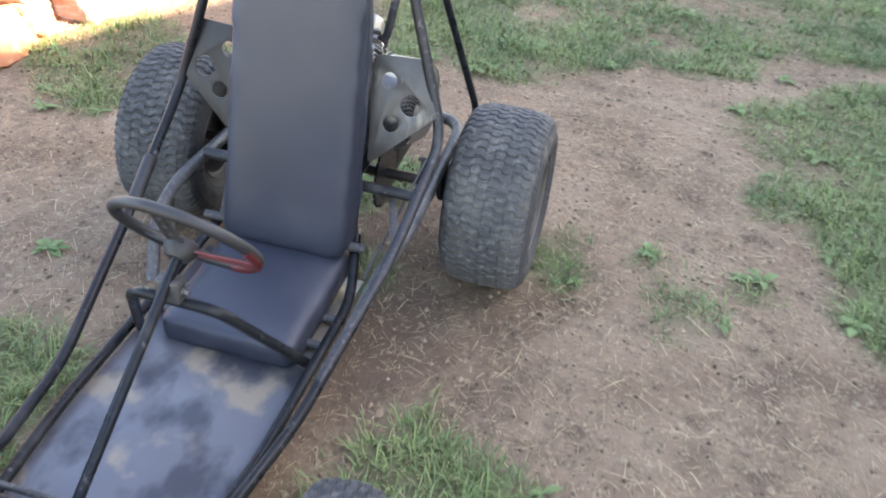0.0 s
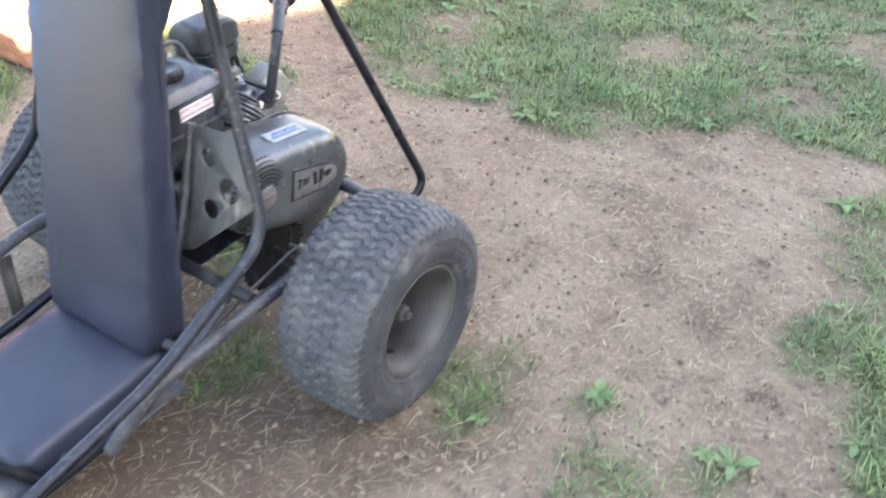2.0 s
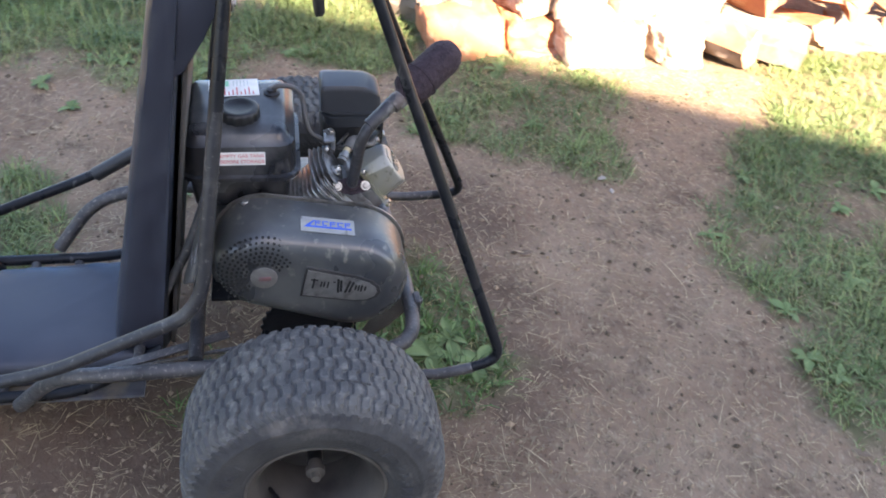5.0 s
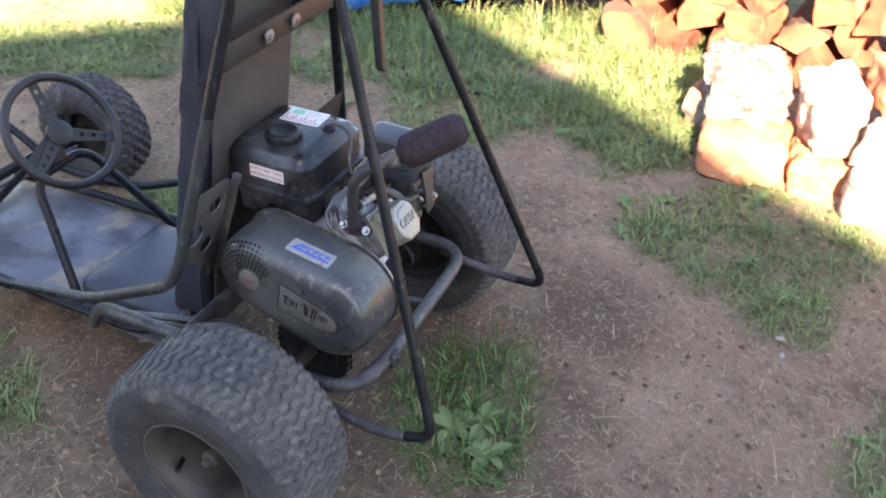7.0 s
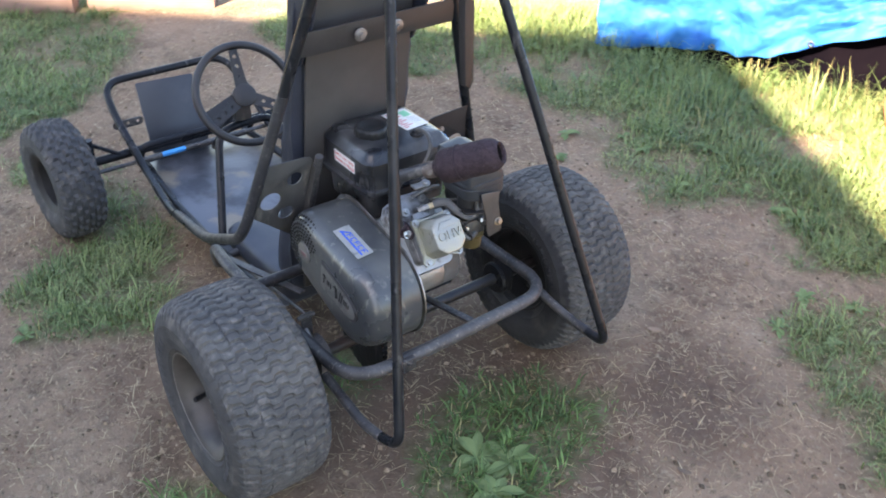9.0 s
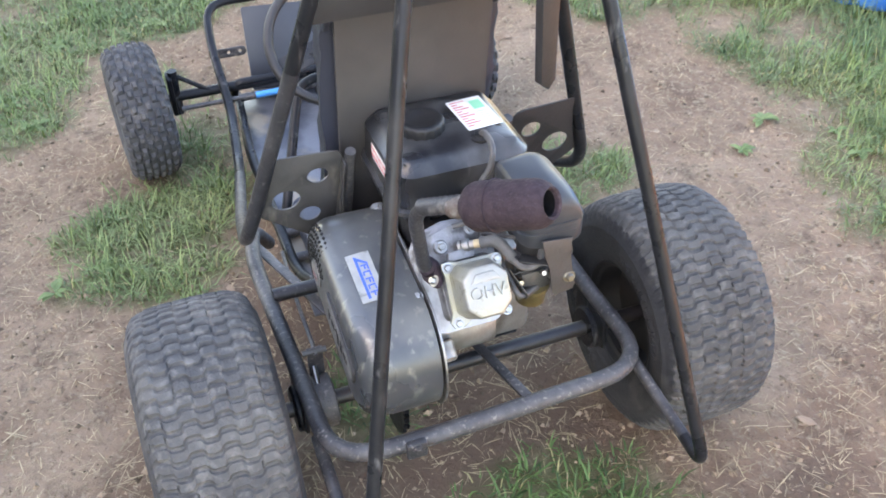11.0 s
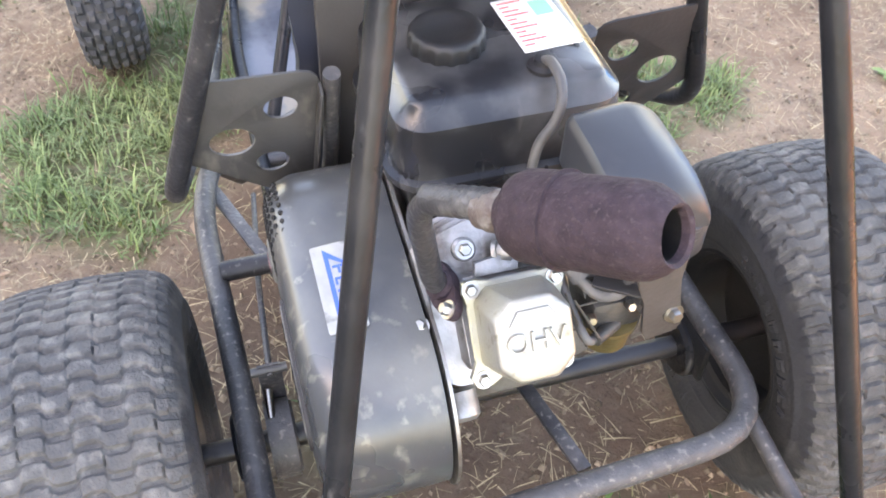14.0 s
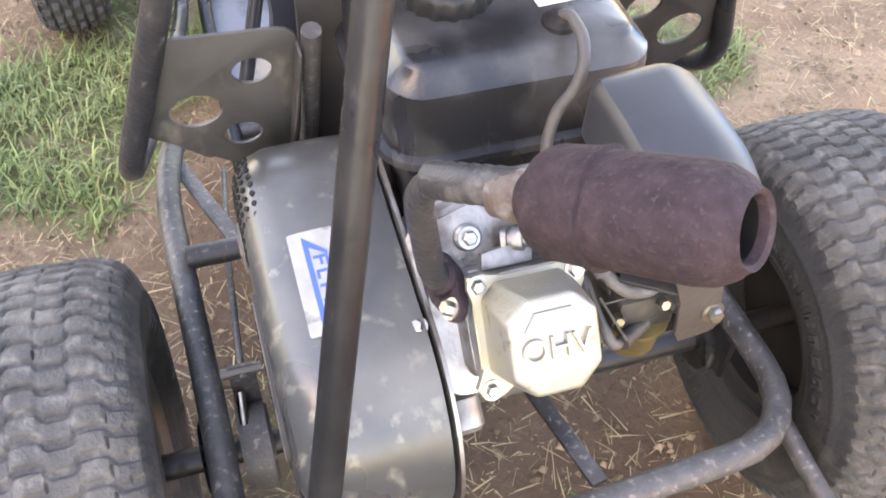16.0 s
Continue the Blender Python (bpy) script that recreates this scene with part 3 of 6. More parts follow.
att.data.foreach_set("value", np.clip(turf_at(gx, gy) * 1.3 - 0.1, 0, 1).astype(np.float32).ravel())
att = ground.data.attributes.new("soil_shade", "FLOAT", "POINT")
att.data.foreach_set("value", soil_shade_at(gx, gy).astype(np.float32).ravel())
tagged(ground, "dry trodden soil with patches of short grass", "ground", kind="structure")

# ---- house that throws the shade, behind the camera ----
HOUSE_H = 6.0
corner = Vector((-2.27, -1.08)) + 0.14 * Vector((0.483, 0.876)) + Vector((SUN.x, SUN.y)) * (HOUSE_H / SUN.z)
e1, e2 = Vector((0.48, 0.87)).normalized(), Vector((0.73, -0.69)).normalized()
foot = [corner, corner + e2 * 14, corner + e2 * 14 + e1 * 14, corner + e1 * 14]
hb = bmesh.new()
lo = [hb.verts.new((p.x, p.y, -0.1)) for p in foot]
hi = [hb.verts.new((p.x, p.y, HOUSE_H)) for p in foot]
for k in range(4):
    hb.faces.new((lo[k], lo[(k + 1) % 4], hi[(k + 1) % 4], hi[k]))
hb.faces.new(hi)
hb.faces.new(lo[::-1])
tagged(finish(hb, "wall_house", PLASTER, smooth=0), "plain rendered house wall beside the yard", "wall", kind="structure")

# ---- go-kart ----
kart = tagged(new("go_kart"), "black tube-frame go-kart with a small petrol engine, on bare soil", "go-kart")

# frame tubes
part("roll_bar_tube", tube([(0.045, -0.045, 1.25), (0.150, -0.105, 0.90), (0.300, -0.168, 0.425), (0.278, -0.42, 0.283), (0.228, -0.78, 0.160), (0.200, -1.02, 0.165), (0.205, -1.18, 0.25), (0.190, -1.30, 0.31),
                            (-0.190, -1.30, 0.31), (-0.205, -1.18, 0.25), (-0.200, -1.02, 0.165), (-0.228, -0.78, 0.160), (-0.278, -0.42, 0.283), (-0.292, -0.178, 0.425), (-0.165, -0.11, 0.88), (-0.06, -0.05, 1.25), (-0.02, -0.045, 1.28), (0.03, -0.045, 1.28)], 0.0110, 0.06), TUBE, kart)
part("worn_bend", tube([(0.204, -0.1275, 0.728), (0.300, -0.168, 0.425), (0.278, -0.42, 0.283), (0.238, -0.70, 0.188)], 0.0114, 0.06), TUBE_DULL, kart, "side tube with its black paint worn grey")
part("rear_stay", tube([(0.036, -0.03, 1.24), (0.268, 0.338, 0.250), (0.272, 0.27, 0.229)], 0.0095, 0.055), TUBE, kart)
part("stay_foot", tube([(0.272, 0.285, 0.2338), (0.272, 0.22, 0.219), (0.272, 0.09, 0.24)], 0.0097, 0.04), TUBE_WORN, kart, "dusty worn foot of the rear stay")
part("rear_stay", tube([(-0.09, -0.06, 1.24), (-0.232, 0.350, 0.250), (-0.244, 0.27, 0.235)], 0.0095, 0.055), TUBE, kart)
part("stay_foot", tube([(-0.2415, 0.287, 0.2382), (-0.250, 0.22, 0.228), (-0.243, 0.10, 0.252)], 0.0097, 0.04), TUBE_WORN, kart, "dusty worn foot of the rear stay")
part("rear_loop", tube([(0.225, -0.50, 0.15), (0.262, -0.42, 0.255), (0.282, -0.30, 0.275), (0.270, 0.0, 0.273), (0.268, 0.185, 0.29), (0.10, 0.185, 0.285), (-0.249, 0.160, 0.270), (-0.243, -0.05, 0.266),
                        (-0.245, -0.30, 0.275), (-0.235, -0.42, 0.25), (-0.205, -0.50, 0.15)], 0.0135, 0.088), TUBE_WORN, kart)
for sx in (1, -1):
    part("floor_rail", tube([(sx * 0.150, -0.26, 0.20), (sx * 0.190, -0.40, 0.135), (sx * 0.190, -0.85, 0.130), (sx * 0.165, -1.14, 0.130)], 0.0110, 0.06), TUBE, kart)
    part("seat_post", tube([(sx * 0.128, -0.143, 0.572), (sx * 0.130, -0.19, 0.43), (sx * 0.142, -0.30, 0.21)], 0.0085, 0.05), TUBE_WORN, kart)
for y, z in ((-0.30, 0.200), (-0.46, 0.128), (-0.545, 0.128), (-1.12, 0.130)):
    part("cross_tube", rod((-0.185, y, z), (0.185, y, z), 0.010, 12), TUBE_WORN, kart)
part("cross_tube", rod((-0.235, -0.190, 0.285), (0.270, -0.190, 0.285), 0.0125, 12), TUBE_DULL, kart)
part("strut", box((0.016, 0.15, 0.006), bevel=0.001, m=look((-0.03, 0.08, 0.262), (-0.045, 0.16, 0.268)) @ pose(0, 0, 0, 90, 0, 0)), TUBE_WORN, kart)

part("seat_strut", box((0.004, 0.030, 0.150), bevel=0.001, m=Matrix.Translation((-0.243, -0.347, 0.170)) @ pose(0, 0, 0, -3, 0, 0)), PLATE, kart, "flat grey steel strut beside the seat")

# ---- wheels ----
def moulded_ring(half, dense_to, n_dense, n_side, count, shape):
    """One closed tyre skin round the x axis: a half profile mirrored, pushed out or in by shape(x, r, turn)."""
    run = np.concatenate([[0], np.cumsum([math.dist(a, b) for a, b in zip(half, half[1:])])])
    at = np.concatenate([np.linspace(0, run[dense_to], n_dense), np.linspace(run[dense_to], run[-1], n_side)[1:]])
    hx, hr = np.interp(at, run, [p[0] for p in half]), np.interp(at, run, [p[1] for p in half])
    xs, rs = np.concatenate([-hx[:0:-1], hx]).tolist(), np.concatenate([hr[:0:-1], hr]).tolist()
    bm = bmesh.new()
    ring = []
    for k in range(count):
        a = 2 * math.pi * k / count
        ca, sa = math.cos(a), math.sin(a)
        line = []
        for x, r in zip(xs, rs):
            dr, dx = shape(x, r, k / count)
            line.append(bm.verts.new((x + dx, (r + dr) * ca, (r + dr) * sa)))
        ring.append(line)
    n = len(xs)
    for p, q in zip(ring, ring[1:] + ring[:1]):
        for i in range(n):
            j = (i + 1) % n
            f = bm.faces.new((p[i], p[j], q[j], q[i]))
            f.material_index = 1 if rs[i] < 0.203 and rs[j] < 0.203 else 0
    return bm


def turf_tyre():
    """Wide turf tyre: wavy rows of worn, stepped tread blocks with short slits between them, ribs and raised marks on the sides."""
    half = [(0.0, 0.2240), (0.045, 0.2230), (0.070, 0.2208), (0.086, 0.2175), (0.097, 0.2125), (0.105, 0.2055), (0.1105, 0.197), (0.1150, 0.186), (0.1178, 0.170), (0.1172, 0.152), (0.112, 0.135), (0.100, 0.112), (0.088, 0.108), (0.085, 0.100)]
    rows, per, pitch = 62, 16, 0.0540
    worn = np.random.default_rng(5).uniform(0.55, 1.0, (rows, 12))

    def shape(x, r, turn):
        if r < 0.190:
            push = 0.0
            if abs(r - 0.180) < 0.0030 or abs(r - 0.128) < 0.0022:
                push = 0.0020
            elif 0.146 < r < 0.164:
                a = turn * 360
                if (20 < a < 95 or 200 < a < 290) and (a - 20) % 8 < 5.2 and (worn[int(a) % rows, 3] > 0.75 or abs(r - 0.155) > 0.004):
                    push = 0.0020
            return 0.0, math.copysign(push, x)
        th = turn * rows
        # rows of pads that step to and fro across the tread, each a shingle with a steep front wall
        step = math.sin(2 * math.pi * (x + 0.004) / pitch)
        ph = th + 0.20 * math.tanh(3.0 * step)
        row = math.floor(ph)
        f = ph - row
        j = math.floor(2 * (x + 0.004) / pitch + 40)
        gap = 0.20 if r > 0.2125 else 0.34
        h = min(1.0, max(0.0, f - gap) / 0.13, max(0.0, 1.0 - f) / 0.09)
        h *= 1.0 - 0.30 * (f - gap)
        # pads sink where the row steps
        if abs(step) < 0.20:
            h *= 0.80
        # sipes at some of the steps
        if abs(step) < 0.15 and 0.30 < f < 0.75 and worn[(row * 3 + j) % rows, j % 12] > 0.93:
            h = min(h, 0.15)
        fade = min(1.0, (r - 0.190) / 0.010)
        return (0.0060 * (0.66 + 0.34 * worn[row % rows, j % 12]) * h - 0.0018) * fade, 0.0

    return moulded_ring(half, 5, 58, 34, rows * per, shape)


def knobby_tyre():
    """Small front tyre with staggered, tapered knobs."""
    half = [(0.0, 0.165), (0.030, 0.163), (0.062, 0.156), (0.075, 0.140), (0.078, 0.115), (0.070, 0.090), (0.058, 0.080), (0.055, 0.074)]
    count = 28
    lift = np.random.default_rng(8).uniform(0.0072, 0.0092, (count, 10))

    def shape(x, r, turn):
        if r < 0.136:
            return 0.0, 0.0
        c = min(3, int(abs(x) / 0.0207))
        cx = (0.0105, 0.031, 0.052, 0.071)[c]
        col = c if x >= 0 else 7 - c
        th = turn * count + 0.5 * (col % 2)
        k = math.floor(th + 0.5)
        a = abs(th - k) * 2 * math.pi / count * r
        b = abs(abs(x) - cx)
        h = min(1.0, max(0.0, 0.0104 - a) / 0.0024, max(0.0, 0.0084 - b) / 0.0022)
        return h * lift[k % count, col], 0.0

    return moulded_ring(half, 3, 44, 16, count * 12, shape)


TYRE = []


def rear_wheel(m, RIM, width):
    """Outer face towards +x; deep dish rim, four nuts, valve."""
    disc = part("rear_wheel", lathe([(-0.040, 0.096), (-0.036, 0.092), (-0.028, 0.06), (-0.022, 0.045), (-0.022, 0.024), (-0.010, 0.022), (-0.006, 0.021), (0.004, 0.020), (0.006, 0.0125), (0.046, 0.0120), (0.048, 0.0165), (0.060, 0.0165), (0.062, 0.0085), (0.074, 0.0080), (0.0755, 0.001)], 48, "x"), RIM, kart, "dusty pressed-steel wheel disc with a hub nut")
    disc.matrix_basis = m
    disc.scale = (width, 0.93, 0.93)
    if TYRE:
        tyre = new("tyre", TYRE[0])
        tyre.parent = disc
    else:
        tyre = finish(turf_tyre(), "tyre", [RUBBER, RUBBER_SIDE], disc, 32)
        TYRE.append(tyre.data)
    tagged(tyre, "wide worn turf tyre grey with dust")
    part("rim", lathe([(-0.098, 0.114), (-0.100, 0.108), (-0.085, 0.100), (-0.03, 0.096), (-0.02, 0.092), (0.03, 0.092), (0.06, 0.098), (0.086, 0.101), (0.096, 0.107), (0.099, 0.1185), (0.1015, 0.1205), (0.1045, 0.1200), (0.1052, 0.1170),
                       (0.1040, 0.1135), (0.097, 0.1075), (0.088, 0.100), (0.06, 0.095), (0.02, 0.089), (-0.03, 0.091), (-0.085, 0.096)], 64, "x", close=True), RIM, disc)
    part("rim_edge", lathe([(0.1040, 0.1155), (0.1062, 0.1160), (0.1066, 0.1180), (0.1058, 0.1198), (0.1040, 0.1200)], 64, "x", close=True), RIM_EDGE, disc, "bright worn edge of the rim")
    part("valve_stem", join(rod((0.048, 0.0, 0.092), (0.074, 0.0, 0.080), 0.0048, 10), rod((0.072, 0.0, 0.081), (0.086, 0.0, 0.0745), 0.0060, 10)), RUBBER_GRIP, disc)
    for k in range(4):
        t = radians(45 + 90 * k)
        part("wheel_nut", hexbolt((-0.024, 0.033 * math.cos(t), 0.033 * math.sin(t)), (1, 0, 0), 0.008, 0.008), RIM, disc)
    return disc


AXLE_Z = 0.212
rear_wheel(pose(0.411, 0.0, AXLE_Z, 122, 0, 0), RIM, 0.845)
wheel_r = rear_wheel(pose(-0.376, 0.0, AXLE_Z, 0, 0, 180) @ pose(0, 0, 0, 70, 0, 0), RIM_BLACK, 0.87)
# right rear tyre: darker tread and sidewall than the left one
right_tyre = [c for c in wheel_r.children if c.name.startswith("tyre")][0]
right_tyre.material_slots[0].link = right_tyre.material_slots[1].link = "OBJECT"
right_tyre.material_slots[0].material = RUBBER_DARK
right_tyre.material_slots[1].material = RUBBER_SIDE_DARK
tagged(right_tyre, "wide worn turf tyre with a dark inner sidewall")
part("rear_axle", rod((-0.42, 0.0, AXLE_Z), (0.44, 0.0, AXLE_Z), 0.0128, 16), AXLE, kart, "dark rusty solid rear axle")
for x in (-0.235, 0.278):
    part("axle_bearing", join(moved(lathe([(-0.012, 0.034), (-0.008, 0.038), (0.008, 0.038), (0.012, 0.034)], 24, "x"), Matrix.Translation((x, 0, AXLE_Z))), box((0.008, 0.10, 0.06), (x, 0, AXLE_Z + 0.02), 0.004)), TUBE, kart)


FRONT_TYRE = []


def front_wheel(m):
    disc = part("front_wheel", lathe([(-0.02, 0.076), (-0.005, 0.07), (0.0, 0.03), (0.03, 0.022), (0.034, 0.006)], 40, "x"), RIM_BLACK, kart, "grimy small steel wheel disc")
    disc.matrix_basis = m
    disc.scale = (0.78, 0.955, 0.955)
    if FRONT_TYRE:
        tyre = new("tyre", FRONT_TYRE[0])
        tyre.parent = disc
    else:
        tyre = finish(knobby_tyre(), "tyre", [RUBBER_FRONT, RUBBER_FRONT], disc, 40)
        FRONT_TYRE.append(tyre.data)
    tagged(tyre, "black knobby tyre")
    part("rim", lathe([(-0.062, 0.085), (-0.05, 0.074), (0.05, 0.074), (0.060, 0.080), (0.064, 0.088), (0.067, 0.088), (0.064, 0.080), (0.052, 0.069), (-0.05, 0.069)], 48, "x", close=True), RIM_BLACK, disc)
    return disc


front_wheel(pose(0.404, -1.082, 0.166, 0, 0, 4))
front_wheel(pose(-0.404, -1.082, 0.166, 0, 0, 184))
part("front_axle", tube([(-0.33, -1.105, 0.175), (0.33, -1.105, 0.175)], 0.013), TUBE, kart)
for sx in (1, -1):
    part("spindle_bracket", join(box((0.012, 0.05, 0.10), (sx * 0.325, -1.105, 0.185), 0.004), join(rod((sx * 0.315, -1.105, 0.13), (sx * 0.315, -1.105, 0.245), 0.012), rod((sx * 0.315, -1.105, 0.175), (sx * 0.40, -1.105, 0.172), 0.010))), TUBE, kart)
    part("axle_brace", rod((sx * 0.315, -1.115, 0.23), (sx * 0.235, -1.10, 0.18), 0.006, 8), TUBE, kart)
part("tie_rod", rod((-0.31, -1.06, 0.165), (0.31, -1.06, 0.165), 0.006, 10), TUBE_WORN, kart)
part("tape_wrap", rod((0.06, -1.06, 0.165), (0.13, -1.06, 0.165), 0.0075, 12), BLUE_TAPE, kart, "blue tape wrapped on the tie rod")
part("foot_bar", tube([(0.175, -1.12, 0.14), (0.170, -1.10, 0.185), (-0.170, -1.10, 0.185), (-0.175, -1.12, 0.14)], 0.0105, 0.03), TUBE, kart)

# ---- floor pan, front panel ----
pan = prism([(0.185, -0.30), (0.185, -0.86), (0.160, -1.16), (-0.160, -1.16), (-0.185, -0.86), (-0.185, -0.30)], 0.108, 0.114, 0.001, "z")
part("floor_pan", pan, PAN, kart, "scuffed dark steel floor pan with tan mud stains")
panel_m = basis((1, 0, 0), (0, -0.45, 0.893), (0, -0.893, -0.45), (0.026, -1.215, 0.205)) @ Matrix.Rotation(radians(3), 4, "Z")
part("front_panel", moved(prism(round_rect(0.088, 0.105, 0.006, 3), -0.002, 0.002, 0.0008, "z"), panel_m), PLASTIC_SMOOTH, kart, "plain dark grey sheet panel")
part("panel_tab", moved(plate_with_holes(round_rect(0.045, 0.012, 0.011, 4), [(-0.03, 0, 0.005), (0, 0, 0.005), (0.03, 0, 0.005)], 0.003), basis((1, 0, 0), (0, 0, 1), (0, -1, 0), (0.160, -1.225, 0.205))), TUBE_WORN, kart)

# ---- steering ----
hub = Vector((0.009, -0.731, 0.444))
wn3 = Vector((0.065, 0.78, 0.605)).normalized()
wx = Vector((1, 0, 0))
wx = (wx - wn3 * wx.dot(wn3)).normalized()
wy = wn3.cross(wx)
wheel_m = basis(wx, wy, wn3, hub)
RW = 0.1255
prof = [(0.0105 * math.sin(2 * math.pi * k / 12), RW + 0.0100 * math.cos(2 * math.pi * k / 12)) for k in range(12)]
steer = part("steering_wheel", moved(lathe(prof, 56, "z", close=True), wheel_m @ Matrix.Translation((0, 0, 0.022))), RUBBER_GRIP, kart, "thin black rubber steering wheel rim with three drilled spokes")
part("hub", moved(lathe([(-0.02, 0.020), (-0.004, 0.030), (0.010, 0.030), (0.014, 0.024), (0.014, 0.005)], 24, "z"), wheel_m), BLACK_PLATE, steer)
for a in (146, 266, 26):
    t = radians(a)
    sp = plate_with_holes([(0.015, -0.016), (RW, -0.010), (RW, 0.010), (0.015, 0.016)], [(0.05, 0, 0.0055), (0.075, 0, 0.006), (0.10, 0, 0.0055)], 0.004)
    part("spoke", moved(sp, wheel_m @ Matrix.Rotation(t, 4, "Z") @ Matrix.Rotation(radians(-9), 4, "Y")), BLACK_PLATE, steer)
part("pad", moved(prism([(0.02, -0.022), (0.118, -0.034), (0.118, 0.012), (0.02, 0.016)], -0.006, -0.003, 0.001, "z"), wheel_m @ Matrix.Rotation(radians(26), 4, "Z") @ Matrix.Rotation(radians(-9), 4, "Y")), RED_DUSTY, steer, "faded red underside of a spoke")
arc = [wheel_m @ Vector((RW * math.cos(t), RW * math.sin(t), 0.0185)) for t in np.linspace(radians(-16), radians(66), 20)]
part("grip_patch", sweep(bmesh.new(), arc, 0.0093, 14), RED, steer, "dark red worn patch under the rim")
part("pad_back", moved(prism([(0.02, -0.023), (0.119, -0.035), (0.119, 0.013), (0.02, 0.017)], -0.0028, -0.0012, 0.0004, "z"), wheel_m @ Matrix.Rotation(radians(26), 4, "Z") @ Matrix.Rotation(radians(-9), 4, "Y")), BLACK_PLATE, steer)
part("steering_column", rod(hub - wn3 * 0.01, (-0.028, -1.06, 0.145), 0.0095), TUBE, kart)
part("steering_hoop", tube([(0.170, -0.595, 0.125), (0.078, -0.758, 0.352), (-0.078, -0.762, 0.357), (-0.172, -0.61, 0.125)], 0.0105, 0.045), TUBE, kart)
part("column_clamp", join(box((0.045, 0.03, 0.045), (0.004, -0.768, 0.386), 0.006), hexbolt((0.028, -0.768, 0.386), (1, 0, 0), 0.006, 0.01)), PLATE, kart)

# ---- seat ----
def cushion(w, h, t, r=0.03, crease=0.003):
    """An upholstered slab in the local xy plane, t thick, with a soft face and creased sides."""
    def dense(inset):
        pts = round_rect(w - inset, h - inset, max(r - inset * 0.3, 0.004), 5)
        out = []
        for a, b in zip(pts, pts[1:] + pts[:1]):
            n = max(1, round(math.dist(a, b) / 0.016))
            out += [(a[0] + (b[0] - a[0]) * i / n, a[1] + (b[1] - a[1]) * i / n) for i in range(n)]
        return out
    count = len(dense(0.0))
    def even(inset):
        pts = dense(inset)
        return pts if len(pts) == count else [(a * (w - inset) / w, b * (h - inset) / h) for a, b in dense(0.0)]
    secs = []
    levels = [(-t / 2, 0.012), (-t / 2 + 0.006, 0.003)] + [(-t / 2 + 0.006 + (t - 0.03) * f, 0.0) for f in (0.2, 0.4, 0.6, 0.8)] + [(t / 2 - 0.016, 0.001), (t / 2 - 0.009, 0.005), (t / 2 - 0.003, 0.014), (t / 2 + 0.001, 0.030), (t / 2 + 0.004, 0.055)]
    for z, inset in levels:
        ring = []
        for a, b in even(inset):
            d = crease * (noise.noise(Vector((a * 18, b * 18, z * 30))) + 0.7 * noise.noise(Vector((a * 40 + b * 25, b * 40, z * 50))))
            k = max(math.hypot(a, b), 0.01)
            ring.append((a + d * a / k, b + d * b / k, z + 0.4 * d))
        secs.append(ring)
    return loft(secs)


seat_c = 0.012
SL_ANG = math.atan2(0.085, 0.66)
bz = Vector((0, -math.cos(SL_ANG), math.sin(SL_ANG)))   # towards the driver
by = Vector((0, math.sin(SL_ANG), math.cos(SL_ANG)))    # up the backrest
back_c = Vector((seat_c, -0.350, 0.185)) + by * 0.44 - bz * 0.050
back_pad = cushion(0.138, 0.44, 0.100, crease=0.0035)
for v in back_pad.verts:
    # thinner and slightly narrower towards the top, with slack folds down the sides
    f = min(1.0, max(0.0, (v.co.y + 0.44) / 0.88))
    slack = max(0.0, abs(v.co.x) - 0.10) / 0.038
    fold = math.sin(38 * v.co.y + 60 * v.co.z + 3 * noise.noise(v.co * 7)) * 0.0025 * slack
    rear = min(1.0, max(0.0, (-0.028 - v.co.z) / 0.02))
    ridge = math.exp(-((v.co.y - 0.13 + 0.55 * v.co.z) / 0.016) ** 2) - 0.7 * math.exp(-((v.co.y - 0.10 + 0.55 * v.co.z) / 0.020) ** 2)
    fold += 0.006 * ridge * slack - 0.011 * rear * slack
    v.co.z = -0.05 + (v.co.z + 0.05) * (1.0 - 0.62 * f) + 0.010 * rear * slack
    v.co.x = v.co.x * (1.0 - 0.075 * f) + math.copysign(fold, v.co.x)
part("seat_backrest", moved(back_pad, basis((1, 0, 0), by, Vector((1, 0, 0)).cross(by), back_c)), VINYL, kart, "tall black vinyl backrest cushion")
part("seat_base", moved(cushion(0.142, 0.170, 0.064), basis((1, 0, 0), Vector((0, 0.999, 0.04)), Vector((0, -0.04, 0.999)), (seat_c, -0.448, 0.148))), VINYL, kart, "black vinyl seat cushion")
part("seat_back_board", moved(box((0.240, 0.84, 0.008), bevel=0.003), basis((1, 0, 0), by, Vector((1, 0, 0)).cross(by), back_c - bz * 0.0545)), BOARD, kart, "faded black board behind the backrest")
flap = [(0.135, 0.012), (0.150, -0.006), (0.205, -0.030), (0.262, -0.050), (0.30, -0.056), (0.43, -0.054), (0.43, 0.012)]
for sx in (1, -1):
    side = prism([(b, a) for a, b in flap], -0.004, 0.004, 0.003, "z")
    part("seat_side_flap", moved(side, basis(bz, by, bz.cross(by), back_c - bz * 0.048 + Vector((0.1285 * sx, 0, 0)))), VINYL, kart, "slack vinyl flap pulled back to the bracket")
strap_m = basis((-1, 0, 0), (0, 0.1, 0.995), (0, 0.995, -0.1), (0.0, -0.112, 0.822))
part("seat_bracket", moved(box((0.345, 0.048, 0.005), bevel=0.0015), strap_m), BLACK_PLATE, kart, "flat steel bracket across the backrest")
